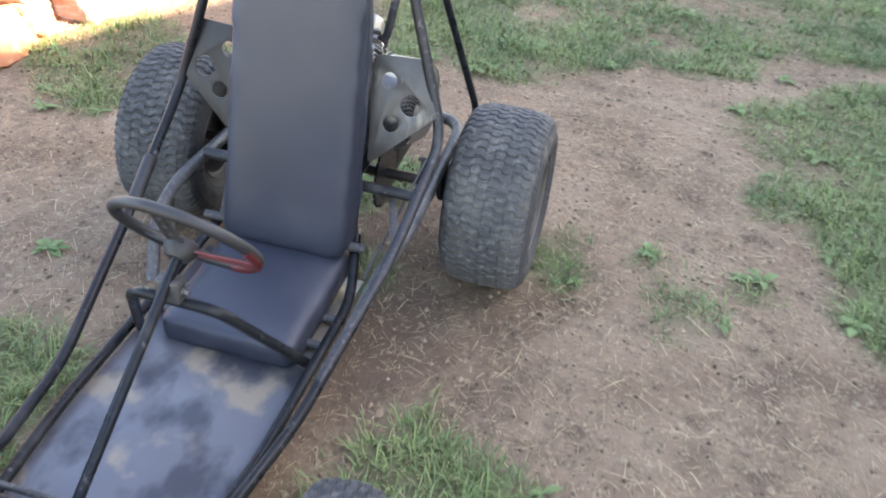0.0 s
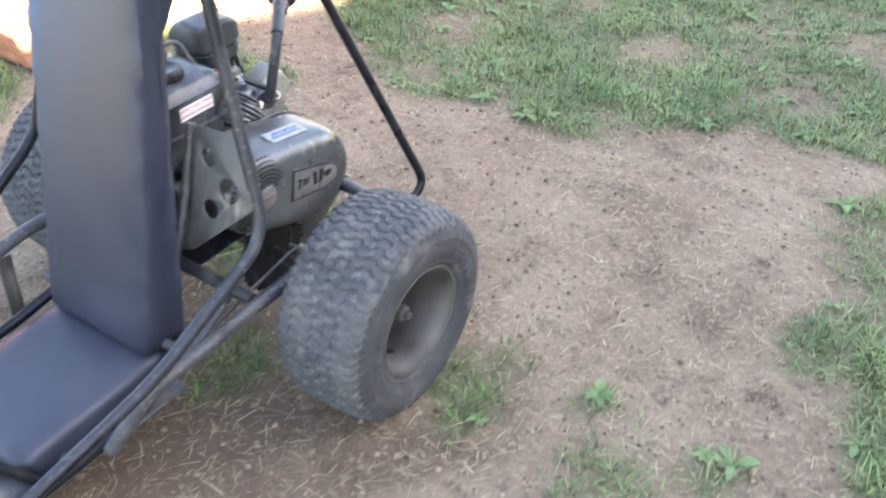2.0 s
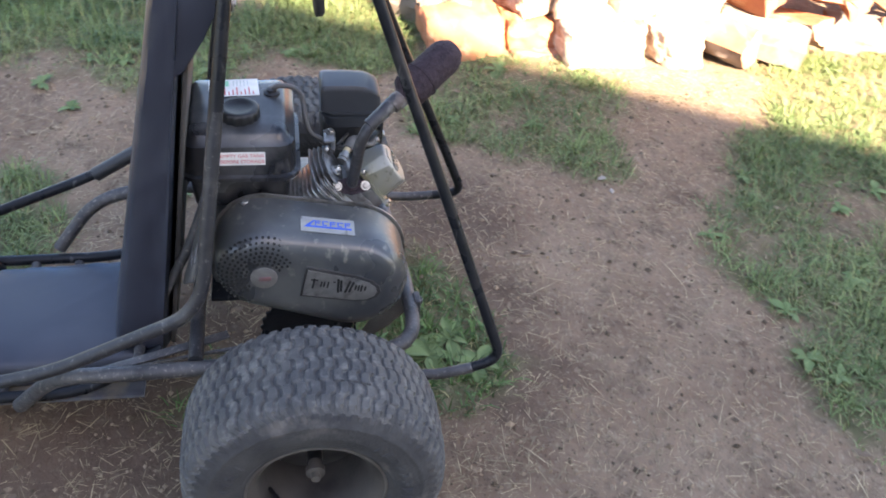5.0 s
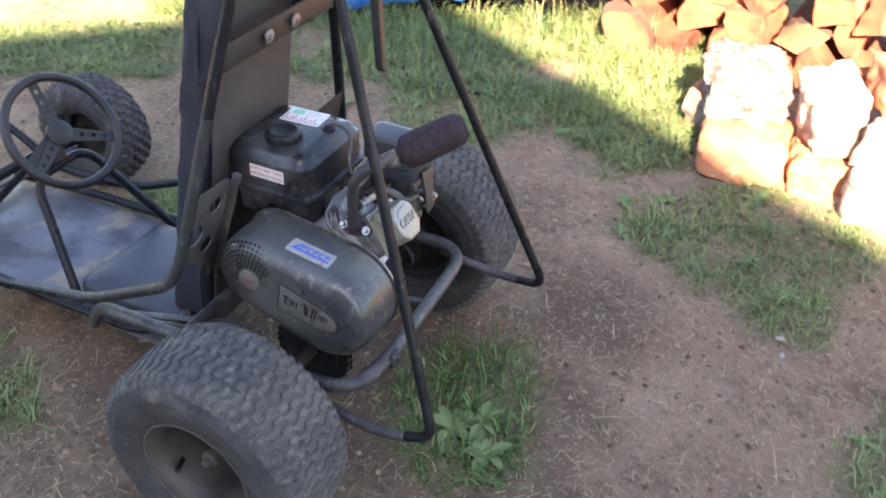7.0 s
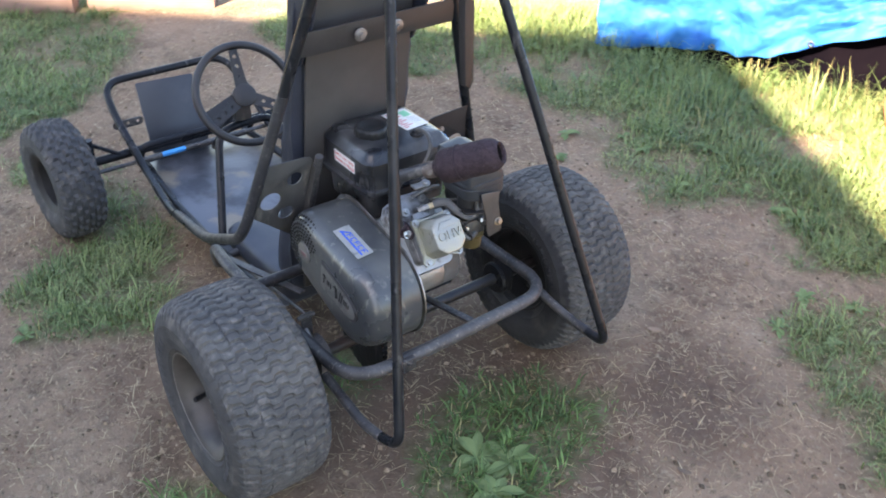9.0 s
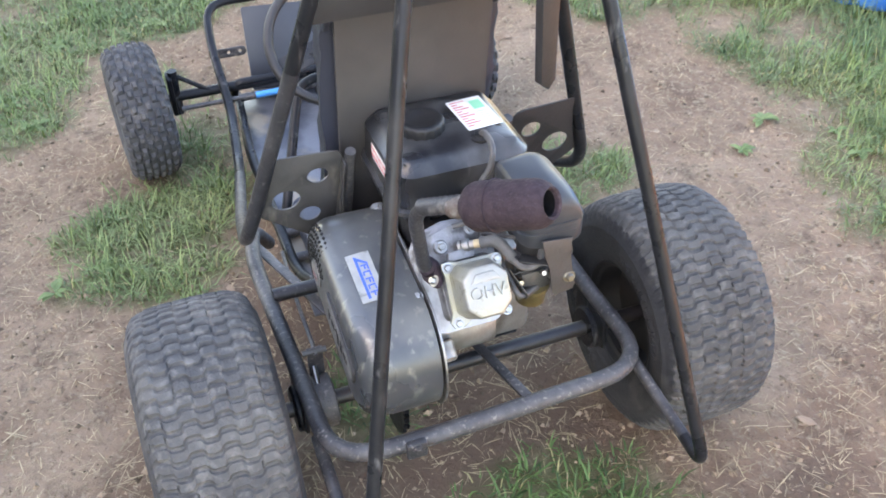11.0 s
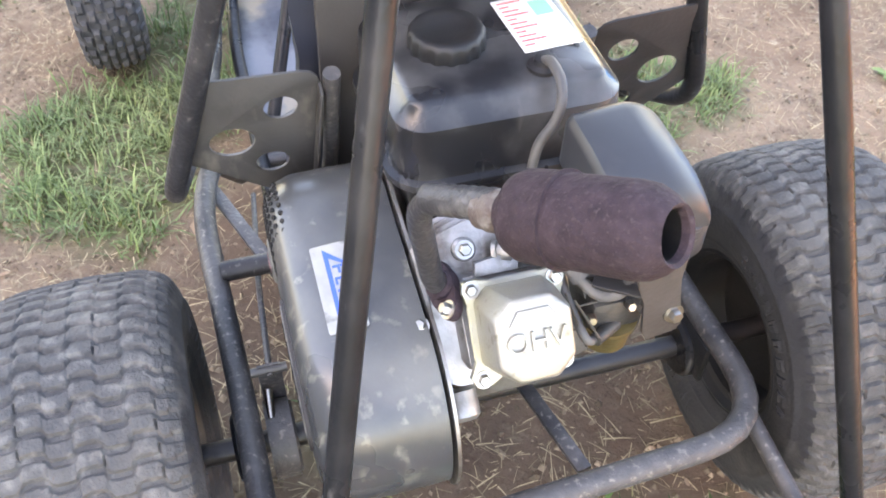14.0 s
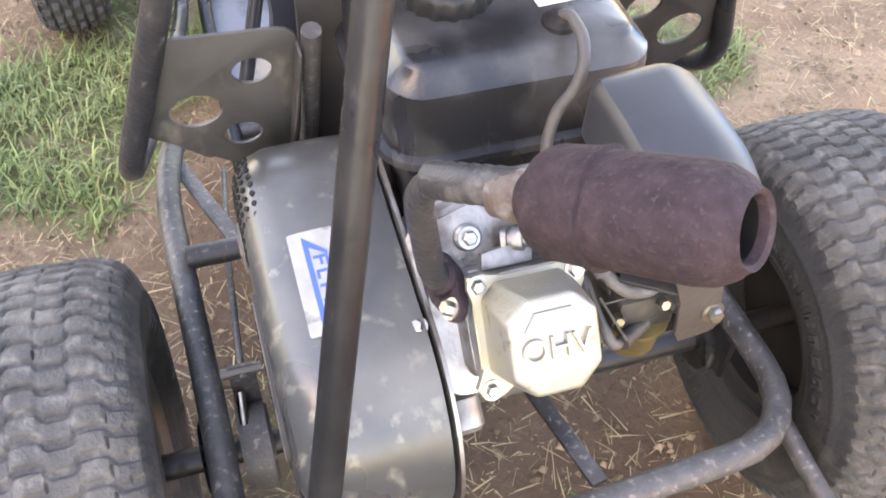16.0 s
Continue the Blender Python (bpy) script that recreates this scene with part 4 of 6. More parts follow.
for x in (0.049, -0.033):
    part("bracket_bolt", moved(join(lathe([(0, 0.013), (0.003, 0.013), (0.004, 0.011)], 20, "z"), lathe([(0.003, 0.006), (0.008, 0.005)], 6, "z")), aim((0, 1, -0.1), (x, -0.104, 0.821))), CAST_DARK, kart)
part("harness_strap", moved(prism([(-0.010, 0.0), (0.002, -0.012), (0.016, 0.0), (0.016, 0.14), (0.010, 0.42), (-0.006, 0.42), (-0.012, 0.14)], -0.0075, 0.0075, 0.003, "y"), Matrix.Translation((-0.099, 0.034, 0.74)) @ pose(0, 0, 0, 3, 0, 15)), BLACK_PLATE, kart, "black strap hanging from the roll bar")

# gusset plates between seat posts and uprights
def gusset(sx):
    up = Vector((0, 0.27, 0.963))
    m = basis((sx, 0, 0), up, Vector((sx, 0, 0)).cross(up), (0, -0.150, 0.565))
    outline = [(0.1395, -0.008), (0.1415, 0.002), (0.147, 0.009), (0.157, 0.0125), (0.243, 0.018), (0.286, -0.094), (0.160, -0.213), (0.153, -0.212)]
    holes = [(0.178, -0.036, 0.0172), (0.229, -0.080, 0.0232), (0.192, -0.125, 0.0178)]
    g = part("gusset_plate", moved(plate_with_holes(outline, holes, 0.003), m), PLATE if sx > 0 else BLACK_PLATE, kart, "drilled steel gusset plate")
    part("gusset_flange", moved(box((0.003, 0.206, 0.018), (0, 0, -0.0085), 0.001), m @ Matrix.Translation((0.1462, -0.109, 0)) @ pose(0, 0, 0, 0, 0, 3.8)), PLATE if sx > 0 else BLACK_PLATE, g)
    return g


gusset(1)
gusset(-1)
part("grip_wrap", rod((-0.278, -0.42, 0.283), (-0.285, -0.33, 0.335), 0.0150, 14, 0.003), RUBBER_GRIP, kart, "black tape wrap on the side tube")

# ---- engine ----
eng = bmesh.new()
join(eng, box((0.19, 0.21, 0.15), (-0.005, -0.065, 0.36), 0.02))
join(eng, box((0.15, 0.16, 0.05), (-0.005, -0.05, 0.435), 0.015))
engine = part("engine", eng, CAST, kart, "small single-cylinder petrol engine with a dirty aluminium crankcase")
EN, EV = Vector((0, 0.74, 0.672)), Vector((0, -0.672, 0.74))
head_m = basis((-1, 0, 0), EV, EN, (0.032, 0.117, 0.489))
cover_m = head_m @ Matrix.Translation((0.001, -0.003, -0.001)) @ Matrix.Rotation(radians(7), 4, "X")


def head(bm):
    return moved(bm, head_m)


for k in range(13):
    w = -0.044 - 0.0095 * k
    part("cooling_fin", head(prism([(a - 0.008, b + 0.010) for a, b in round_rect(0.052 - 0.0003 * k, 0.066, 0.016, 5)], w - 0.0013, w + 0.0013, 0.0, "z")), FIN, engine)
part("cylinder", head(box((0.085, 0.085, 0.13), (0, 0, -0.085), 0.01)), CAST_DARK, engine)
part("cylinder_head", head(box((0.078, 0.080, 0.032), (0, -0.002, -0.018), 0.006)), CAST_DARK, engine)
top_fin = [(-0.054, 0.030), (-0.058, 0.062), (-0.046, 0.080), (-0.010, 0.090), (0.028, 0.088), (0.036, 0.072), (0.030, 0.056), (0.012, 0.050), (0.010, 0.034)]
for k, w in enumerate((-0.030, -0.038, -0.046, -0.054)):
    grow = 1.0 + 0.055 * k
    part("head_fin", head(prism([(a * grow, 0.03 + (b - 0.03) * grow) for a, b in top_fin], w - 0.0030, w, 0.0008, "z")), CAST_DARK, engine)
part("head_fin", head(prism([(-0.026, 0.040), (-0.024, 0.052), (0.008, 0.056), (0.014, 0.050), (0.012, 0.040)], -0.016, -0.008, 0.001, "z")), CAST_DARK, engine)
part("bolt_boss", head(rod((-0.027, 0.063, -0.034), (-0.027, 0.063, -0.024), 0.0105, 20, 0.002)), CAST_DARK, engine)


def on_cover(bm):
    return moved(bm, cover_m)


# valve cover
fl = [(0.043, 0.030), (0.043, -0.031), (0.040, -0.045), (0.026, -0.045), (0.016, -0.038), (-0.016, -0.038), (-0.027, -0.048), (-0.042, -0.048), (-0.047, -0.038), (-0.039, -0.026), (-0.039, 0.022), (-0.044, 0.034), (-0.043, 0.044), (-0.030, 0.045), (-0.018, 0.040), (0.024, 0.040), (0.032, 0.043), (0.040, 0.041)]
flange = prism(fl, -0.001, 0.0042, 0.0012, "z")
part("cover_flange", on_cover(flange), ZINC, engine, "bright zinc-plated flange")
def octo(w, h, c, z):
    return [(w - c, h, z), (-w + c, h, z), (-w, h - c, z), (-w, -h + c, z), (-w + c, -h, z), (w - c, -h, z), (w, -h + c, z), (w, h - c, z)]
vc = loft([octo(0.0355, 0.0378, 0.011, 0.003), octo(0.0345, 0.0370, 0.013, 0.022), octo(0.0325, 0.0355, 0.016, 0.047), octo(0.0305, 0.0335, 0.016, 0.0500)])
bmesh.ops.bevel(vc, geom=vc.edges[:], offset=0.0022, segments=2, profile=0.5, affect="EDGES")
part("valve_cover", on_cover(vc), ZINC, engine, "bright gold-tinted valve cover")
join_step = prism([(-0.021, 0.0135), (0.021, 0.0135), (0.013, 0.0255), (-0.013, 0.0255)], 0.0490, 0.0520, 0.0009, "z")
part("cover_step", on_cover(join_step), ZINC, engine)
part("lettering", on_cover(moved(words("OHV", 0.0235, 0.0032), Matrix.Translation((0, -0.0015, 0.0502)))), ZINC, engine, "raised letters OHV")
for u, v in ((-0.036, 0.037), (0.036, 0.034), (-0.036, -0.041), (0.036, -0.039)):
    part("cover_bolt", on_cover(hexbolt((u, v, 0.004), (0, 0, 1), 0.0052, 0.006)), BOLT, engine)
for u, v, w in ((-0.027, 0.063, -0.024), (0.022, 0.080, -0.030)):
    part("head_bolt", head(hexbolt((u, v, w), (0, 0, 1), 0.0056, 0.007)), BOLT, engine)

# exhaust
fl_c = Vector((0.083, 0.080, 0.502))
part("exhaust_flange", moved(prism(hull([(0.024 + 0.009 * math.cos(t), 0.009 * math.sin(t)) for t in np.linspace(0, 6.1, 14)] + [(-0.024 + 0.009 * math.cos(t), 0.009 * math.sin(t)) for t in np.linspace(0, 6.1, 14)] + [(0.016 * math.cos(t), 0.016 * math.sin(t)) for t in np.linspace(0, 6.1, 14)]), -0.004, 0.004, 0.001, "z"),
     basis((0, 1, 0), (-0.6, 0, 0.8), (0.8, 0, 0.6), fl_c)), RUST, engine)
part("exhaust_port", rod(fl_c - Vector((0.040, 0, 0.030)), fl_c - Vector((0.0032, 0, 0.0024)), 0.013), CAST_DARK, engine)
for p in ((0.086, 0.056, 0.504), (0.086, 0.104, 0.504)):
    part("flange_nut", hexbolt(p, (0.8, 0, 0.6), 0.0055, 0.008), BOLT, engine)
part("exhaust_pipe", tube([(0.083, 0.080, 0.502), (0.094, 0.081, 0.520), (0.111, 0.094, 0.628), (0.064, 0.160, 0.670)], 0.0098, 0.034, 16), PIPE, engine, "heat-stained exhaust elbow")
part("pipe_weld", moved(lathe([(-0.003, 0.0100), (-0.001, 0.0128), (0.003, 0.0130), (0.006, 0.0104)], 20, "z"), aim((0.55, 0.06, 0.83), (0.086, 0.080, 0.508))), RUST, engine)
sl_a, sl_b = Vector((0.1035, 0.104, 0.635)), Vector((0.069, 0.153, 0.666))
sleeve = []
for k in range(15):
    sleeve += [((sl_b - sl_a).length * k / 14, 0.0112 + 0.0008 * (k % 2))]
part("ribbed_sleeve", moved(lathe(sleeve, 24, "z"), aim(sl_b - sl_a, sl_a)), PIPE, engine, "dark ribbed sleeve on the exhaust")
mu_a, mu_b = Vector((0.067, 0.158, 0.664)), Vector((-0.003, 0.253, 0.7175))
mu_d = (mu_b - mu_a).normalized()
part("pipe_collar", moved(lathe([(-0.020, 0.0122), (-0.019, 0.0135), (-0.012, 0.0138), (-0.010, 0.0150), (-0.003, 0.0152), (0.002, 0.0148)], 24, "z"), aim(mu_d, mu_a)), COLLAR, engine, "scuffed rusty clamp collar")
mu_l = (mu_b - mu_a).length
muf = lathe([(0.0, 0.014), (0.006, 0.0155), (0.009, 0.019), (0.015, 0.0275), (0.022, 0.0305), (mu_l * 0.375, 0.0312), (mu_l * 0.380, 0.0324), (mu_l * 0.400, 0.0326), (mu_l * 0.404, 0.0302), (mu_l - 0.026, 0.0302), (mu_l - 0.016, 0.0288), (mu_l - 0.008, 0.0250), (mu_l - 0.004, 0.0212), (mu_l, 0.0190), (mu_l - 0.002, 0.0165), (mu_l - 0.006, 0.0158), (mu_l - 0.05, 0.0152), (mu_l - 0.05, 0.002)], 32, "z")
# lining coloured near-black so that the hole looks unlit inside
bore = lathe([(mu_l - 0.048, 0.001), (mu_l - 0.048, 0.0150), (mu_l - 0.007, 0.0155), (mu_l - 0.007, 0.0149), (mu_l - 0.045, 0.0144), (mu_l - 0.045, 0.001)], 32, "z")
part("muffler", moved(muf, aim(mu_b - mu_a, mu_a)), RUST, engine, "rust-brown can muffler with an open outlet")
part("outlet_bore", moved(bore, aim(mu_b - mu_a, mu_a)), BORE_BLACK, engine, "black muffler outlet with its inner shade in the colour")

# fuel tank
TC = Vector((-0.008, -0.106))
def tank_sec(z, inset, r=0.035):
    return [(TC.x + a, TC.y + b, z) for a, b in round_rect(0.109 - inset, 0.098 - inset, max(r - inset, 0.008), 6)]
tk = loft([tank_sec(0.462, 0.026), tank_sec(0.466, 0.020), tank_sec(0.527, 0.014), tank_sec(0.530, -0.003), tank_sec(0.537, -0.003), tank_sec(0.539, 0.004), tank_sec(0.545, 0.004), tank_sec(0.584, 0.005),
           tank_sec(0.592, 0.006), tank_sec(0.5925, 0.007), tank_sec(0.606, 0.019), tank_sec(0.6075, 0.020), tank_sec(0.6105, 0.026), tank_sec(0.613, 0.045)])
part("fuel_tank", tk, TANK, engine, "glossy black fuel tank dusty on top")
cap_c = (0.029, -0.104, 0.610)
def cap_ring(z, r, lobes):
    return [((r + (0.0017 if (k // 2) % 2 else 0.0) * lobes) * math.cos(2 * math.pi * k / 64), (r + (0.0017 if (k // 2) % 2 else 0.0) * lobes) * math.sin(2 * math.pi * k / 64), z) for k in range(64)]
cp = loft([cap_ring(0.0, 0.033, 0), cap_ring(0.002, 0.0335, 1), cap_ring(0.015, 0.033, 1), cap_ring(0.018, 0.0325, 0.3), cap_ring(0.020, 0.030, 0), cap_ring(0.0195, 0.022, 0), cap_ring(0.017, 0.018, 0), cap_ring(0.017, 0.002, 0)])
part("fuel_cap", moved(cp, Matrix.Translation(cap_c)), CAP, engine, "ribbed black fuel cap")
part("grommet", moved(lathe([(0, 0.014), (0.004, 0.014), (0.006, 0.009), (0.010, 0.008), (0.011, 0.003)], 20, "z"), Matrix.Translation((-0.042, -0.050, 0.611))), RUBBER_GRIP, engine)
part("breather_hose", sweep(bmesh.new(), rounded_path([(-0.042, -0.050, 0.618), (-0.044, -0.040, 0.626), (-0.045, -0.016, 0.624), (-0.041, 0.000, 0.612), (-0.035, 0.004, 0.594), (-0.021, 0.006, 0.578), (-0.013, 0.012, 0.548), (-0.010, 0.040, 0.535)], 0.016), 0.0046, 10), WIRE, engine)
# labels
lab_m = basis((0, 1, 0), (0, 0, 1), (1, 0, 0), (0.0962, -0.100, 0.571))
part("warning_label", moved(prism(round_rect(0.037, 0.0125, 0.001, 2), 0.0, 0.0006, 0.0, "z"), lab_m), WHITE, engine, "white label with red print")
part("label_print", join(moved(words("EMPTY GAS TANK", 0.0088, 0.0002), lab_m @ Matrix.Translation((0, 0.0055, 0.0009))), moved(words("BEFORE STORAGE", 0.0088, 0.0002), lab_m @ Matrix.Translation((0, -0.0055, 0.0009)))), LABEL_RED, engine)
top_m = basis((-1, 0, 0), (0, -1, 0), (0, 0, 1), (-0.058, -0.114, 0.6136)) @ Matrix.Rotation(radians(4), 4, "Z")
part("instruction_label", moved(prism(round_rect(0.028, 0.042, 0.001, 2), 0.0, 0.0006, 0.0, "z"), top_m), WHITE, engine, "white instruction label with red and green print")
bars = bmesh.new()
for k in range(11):
    join(bars, box((0.024 - 0.007 * ((k * 5) % 3), 0.0022, 0.0004), (-0.012 - 0.0035 * ((k * 5) % 3), 0.036 - 0.0068 * k, 0.0008), 0))
part("label_bars", moved(bars, top_m), LABEL_RED, engine)
part("label_patch", moved(box((0.018, 0.024, 0.0004), (0.014, 0.020, 0.0008), 0.0), top_m), LABEL_GREEN, engine)
small_print = bmesh.new()
for k in range(5):
    join(small_print, box((0.018, 0.0014, 0.0004), (0.014, 0.000 - 0.006 * k, 0.0008), 0))
part("label_lines", moved(small_print, top_m), LABEL_GREY, engine)

# air cleaner
oc = [(-0.026, 0.583), (-0.0275, 0.621), (-0.0285, 0.6265), (-0.0320, 0.6310)] + [(-0.072 + 0.046 * math.sin(t), 0.582 + 0.053 * math.cos(t)) for t in np.linspace(-0.05, -math.pi / 2, 11)]


def cap_sec(y, k, w):
    return [(-0.076 + (x + 0.076) * w, y, 0.583 + (z - 0.583) * k) for x, z in oc]


acb = loft([cap_sec(*q) for q in ((0.034, 0.90, 0.93), (0.036, 0.955, 0.97), (0.041, 0.99, 0.995), (0.048, 1.0, 1.0), (0.085, 1.0, 1.0), (0.108, 0.96, 1.0), (0.120, 0.88, 0.98), (0.130, 0.77, 0.95), (0.136, 0.63, 0.91), (0.1385, 0.45, 0.86))])
cleaner = part("air_cleaner", acb, PLASTIC_SMOOTH, engine, "matt black domed plastic air cleaner box")
part("air_cleaner_base", prism([(a - 0.076, b + 0.090) for a, b in round_rect(0.045, 0.050, 0.020, 6)], 0.548, 0.5835, 0.003, "z"), PLASTIC_SMOOTH, engine)
for z in (0.5805, 0.5705):
    part("lip", prism([(a - 0.0735, b + 0.087) for a, b in round_rect(0.0495, 0.0540, 0.026, 6)], z - 0.0022, z + 0.0022, 0.0012, "z"), PLASTIC_SMOOTH, cleaner)
part("intake_elbow", join(box((0.080, 0.070, 0.050), (-0.085, 0.070, 0.527), 0.012), rod((-0.06, 0.095, 0.50), (-0.06, 0.095, 0.54), 0.020, 16)), BLACK_PLATE, engine)
bk = prism([(-0.050, 0.566), (-0.096, 0.560), (-0.094, 0.535), (-0.100, 0.505), (-0.107, 0.474), (-0.100, 0.466), (-0.076, 0.462), (-0.070, 0.475), (-0.067, 0.512), (-0.058, 0.535)], 0.1450, 0.1480, 0.0008, "y")
part("intake_bracket", join(bk, box((0.022, 0.016, 0.003), (-0.095, 0.138, 0.466), 0.001)), BRACKET, engine)
part("bracket_bolt", hexbolt((-0.096, 0.148, 0.492), (0, 1, 0.2), 0.006, 0.008), BOLT, engine)
# carburettor
cb = lathe([(0.418, 0.004), (0.420, 0.010), (0.424, 0.021), (0.446, 0.023), (0.449, 0.026), (0.454, 0.026)], 28, "z")
part("carburettor_bowl", moved(cb, Matrix.Translation((-0.054, 0.117, 0.015))), BRASS, engine, "stained brass float bowl")
part("carburettor", join(box((0.05, 0.055, 0.045), (-0.055, 0.105, 0.478), 0.008), join(rod((-0.03, 0.10, 0.485), (-0.12, 0.09, 0.50), 0.018), rod((-0.055, 0.13, 0.47), (-0.03, 0.145, 0.475), 0.006))), CARB, engine)
part("bowl_nut", hexbolt((-0.054, 0.117, 0.433), (0, 0, -1), 0.006, 0.006), BOLT, engine)
for p, d in (((-0.028, 0.134, 0.492), (0.2, 1, 0.4)), ((-0.060, 0.135, 0.500), (0, 1, 0.5)), ((-0.074, 0.131, 0.488), (0, 1, 0.3))):
    part("carburettor_screw", hexbolt(p, d, 0.0045, 0.008, False), BOLT, engine)
for a, b in (((-0.004, 0.128, 0.524), (-0.022, 0.146, 0.470)), ((-0.010, 0.134, 0.520), (-0.030, 0.150, 0.484)), ((-0.020, 0.126, 0.500), (-0.078, 0.128, 0.506))):
    part("linkage_wire", rod(a, b, 0.0010, 6), CARB, engine)
part("fuel_hose", sweep(bmesh.new(), rounded_path([(-0.034, 0.140, 0.470), (-0.020, 0.150, 0.480), (-0.012, 0.120, 0.500), (-0.015, 0.070, 0.520), (-0.020, 0.020, 0.500)], 0.018), 0.0040, 10), WIRE, engine)
part("choke_lever", join(prism([(-0.040, 0.108), (-0.030, 0.122), (-0.066, 0.146), (-0.074, 0.138)], 0.516, 0.519, 0.0006, "z"), rod((-0.070, 0.142, 0.506), (-0.070, 0.142, 0.526), 0.004, 10)), BLACK_PLATE, engine)
coil = [(-0.012 - 0.052 * k / 90, 0.128 + 0.0040 * math.cos(k * 0.7), 0.478 + 0.0040 * math.sin(k * 0.7)) for k in range(91)]
part("governor_spring", sweep(bmesh.new(), [Vector(p) for p in coil], 0.0008, 5), CARB, engine)
part("throttle_link", join(rod((-0.03, 0.10, 0.512), (-0.10, 0.115, 0.515), 0.0025, 8), join(rod((0.0, 0.06, 0.53), (-0.08, 0.10, 0.522), 0.003, 8), box((0.05, 0.02, 0.003), (-0.05, 0.10, 0.512), 0.001))), TUBE_WORN, engine)
# spark plug and lead
plug_a, plug_d = Vector((0.036, 0.066, 0.520)), Vector((-0.86, 0.40, 0.30)).normalized()
part("spark_plug", moved(lathe([(0.0, 0.004), (0.0, 0.0095), (0.004, 0.0095), (0.0045, 0.0072), (0.007, 0.0072), (0.0075, 0.0090), (0.015, 0.0090), (0.016, 0.0068), (0.022, 0.0066)], 20, "z"), aim(plug_d, plug_a)), CAST, engine)
part("plug_insulator", moved(lathe([(0.021, 0.006), (0.024, 0.0064), (0.030, 0.006), (0.034, 0.0055)], 16, "z"), aim(plug_d, plug_a)), STRAW, engine, "dirty off-white ceramic")
b0 = plug_a + plug_d * 0.031
part("plug_boot", tube([b0, b0 + plug_d * 0.024, b0 + Vector((-0.034, 0.034, -0.012))], 0.0085, 0.012, 14), LEAD, engine)
part("plug_lead", sweep(bmesh.new(), rounded_path([b0 + Vector((-0.032, 0.033, -0.012)), (-0.036, 0.128, 0.508), (-0.056, 0.132, 0.512), (-0.075, 0.105, 0.530)], 0.016), 0.0050, 10), LEAD, engine)
part("plug_lead", sweep(bmesh.new(), rounded_path([(0.04, 0.05, 0.545), (0.0, 0.055, 0.555), (-0.03, 0.04, 0.54)], 0.02), 0.004, 10), WIRE, engine)
part("shroud", box((0.028, 0.018, 0.004), (0.020, 0.045, 0.560), 0.001), CAST_DARK, engine)
part("shroud_bolt", hexbolt((0.006, 0.048, 0.562), (0.1, 0.3, 1), 0.006, 0.006), BOLT, engine)

# belt drive cover
CA, RA = (-0.072, 0.414), 0.080
CB, RB = (0.078, 0.376), 0.094
def cover_sec(x, d):
    pts = []
    for (cy, cz), r in ((CA, RA), (CB, RB)):
        pts += [(cy + (r + d) * math.cos(t), cz + (r + d) * math.sin(t)) for t in np.linspace(0, 2 * math.pi, 73)[:-1]]
    return hull(pts)
def cover_ring(x, d, n=96):
    h = cover_sec(x, d)
    seg = [math.dist(h[i], h[(i + 1) % len(h)]) for i in range(len(h))]
    total, out = sum(seg), []
    start = max(range(len(h)), key=lambda i: h[i][1])
    i, acc = start, 0.0
    for k in range(n):
        goal = total * k / n
        while acc + seg[i] < goal:
            acc += seg[i]
            i = (i + 1) % len(h)
        f = (goal - acc) / seg[i]
        a, b = h[i], h[(i + 1) % len(h)]
        out.append((x, a[0] + (b[0] - a[0]) * f, a[1] + (b[1] - a[1]) * f))
    return out
cover = part("belt_cover", loft([cover_ring(0.100, 0.000), cover_ring(0.150, 0.001), cover_ring(0.182, 0.0), cover_ring(0.197, -0.005), cover_ring(0.207, -0.014), cover_ring(0.2115, -0.026), cover_ring(0.213, -0.040)]), PLASTIC, engine, "dusty black plastic belt cover with a badge")
part("cover_back_plate", prism(cover_sec(0, 0.005), 0.0935, 0.0965, 0.001, "x"), CAST, engine, "pale metal back plate of the belt cover")
face = basis((0, 1, 0), (0, 0, 1), (1, 0, 0), (0.2130, 0, 0))
part("medallion", moved(join(lathe([(-0.002, 0.022), (0.002, 0.022), (0.003, 0.020), (0.003, 0.003)], 32, "z"), box((0.024, 0.009, 0.001), (0, 0, 0.0035), 0.0003)), face @ Matrix.Translation((CA[0], CA[1], 0.0))), SILVER, engine, "round silver and red badge")
part("medallion_mark", moved(box((0.020, 0.008, 0.001), (0.002, 0, 0.0042), 0.0003), face @ Matrix.Translation((CA[0], CA[1], 0.0))), MEDAL_RED, engine)
bd = [(-0.034, 0.026), (0.036, 0.019), (0.058, 0.013), (0.069, 0.005), (0.073, -0.004), (0.070, -0.014), (0.060, -0.022), (0.042, -0.026), (-0.034, -0.026)]
bar_t = math.atan2(CB[1] - CA[1], CB[0] - CA[0])
badge_m = face @ Matrix.Translation((0.034, 0.396, 0.0005)) @ Matrix.Rotation(bar_t * 0.75, 4, "Z") @ Matrix.Diagonal((1.25, 1.25, 1, 1))
part("badge", moved(prism(bd, -0.004, 0.0025, 0.001, "z"), badge_m), BLACK_PLATE, engine)
part("badge_inlay", moved(prism([(a * 0.93, b * 0.86 - 0.001) for a, b in bd], 0.0026, 0.0034, 0.0003, "z"), badge_m), SILVER, engine, "worn silver badge inlay")
mk = bmesh.new()
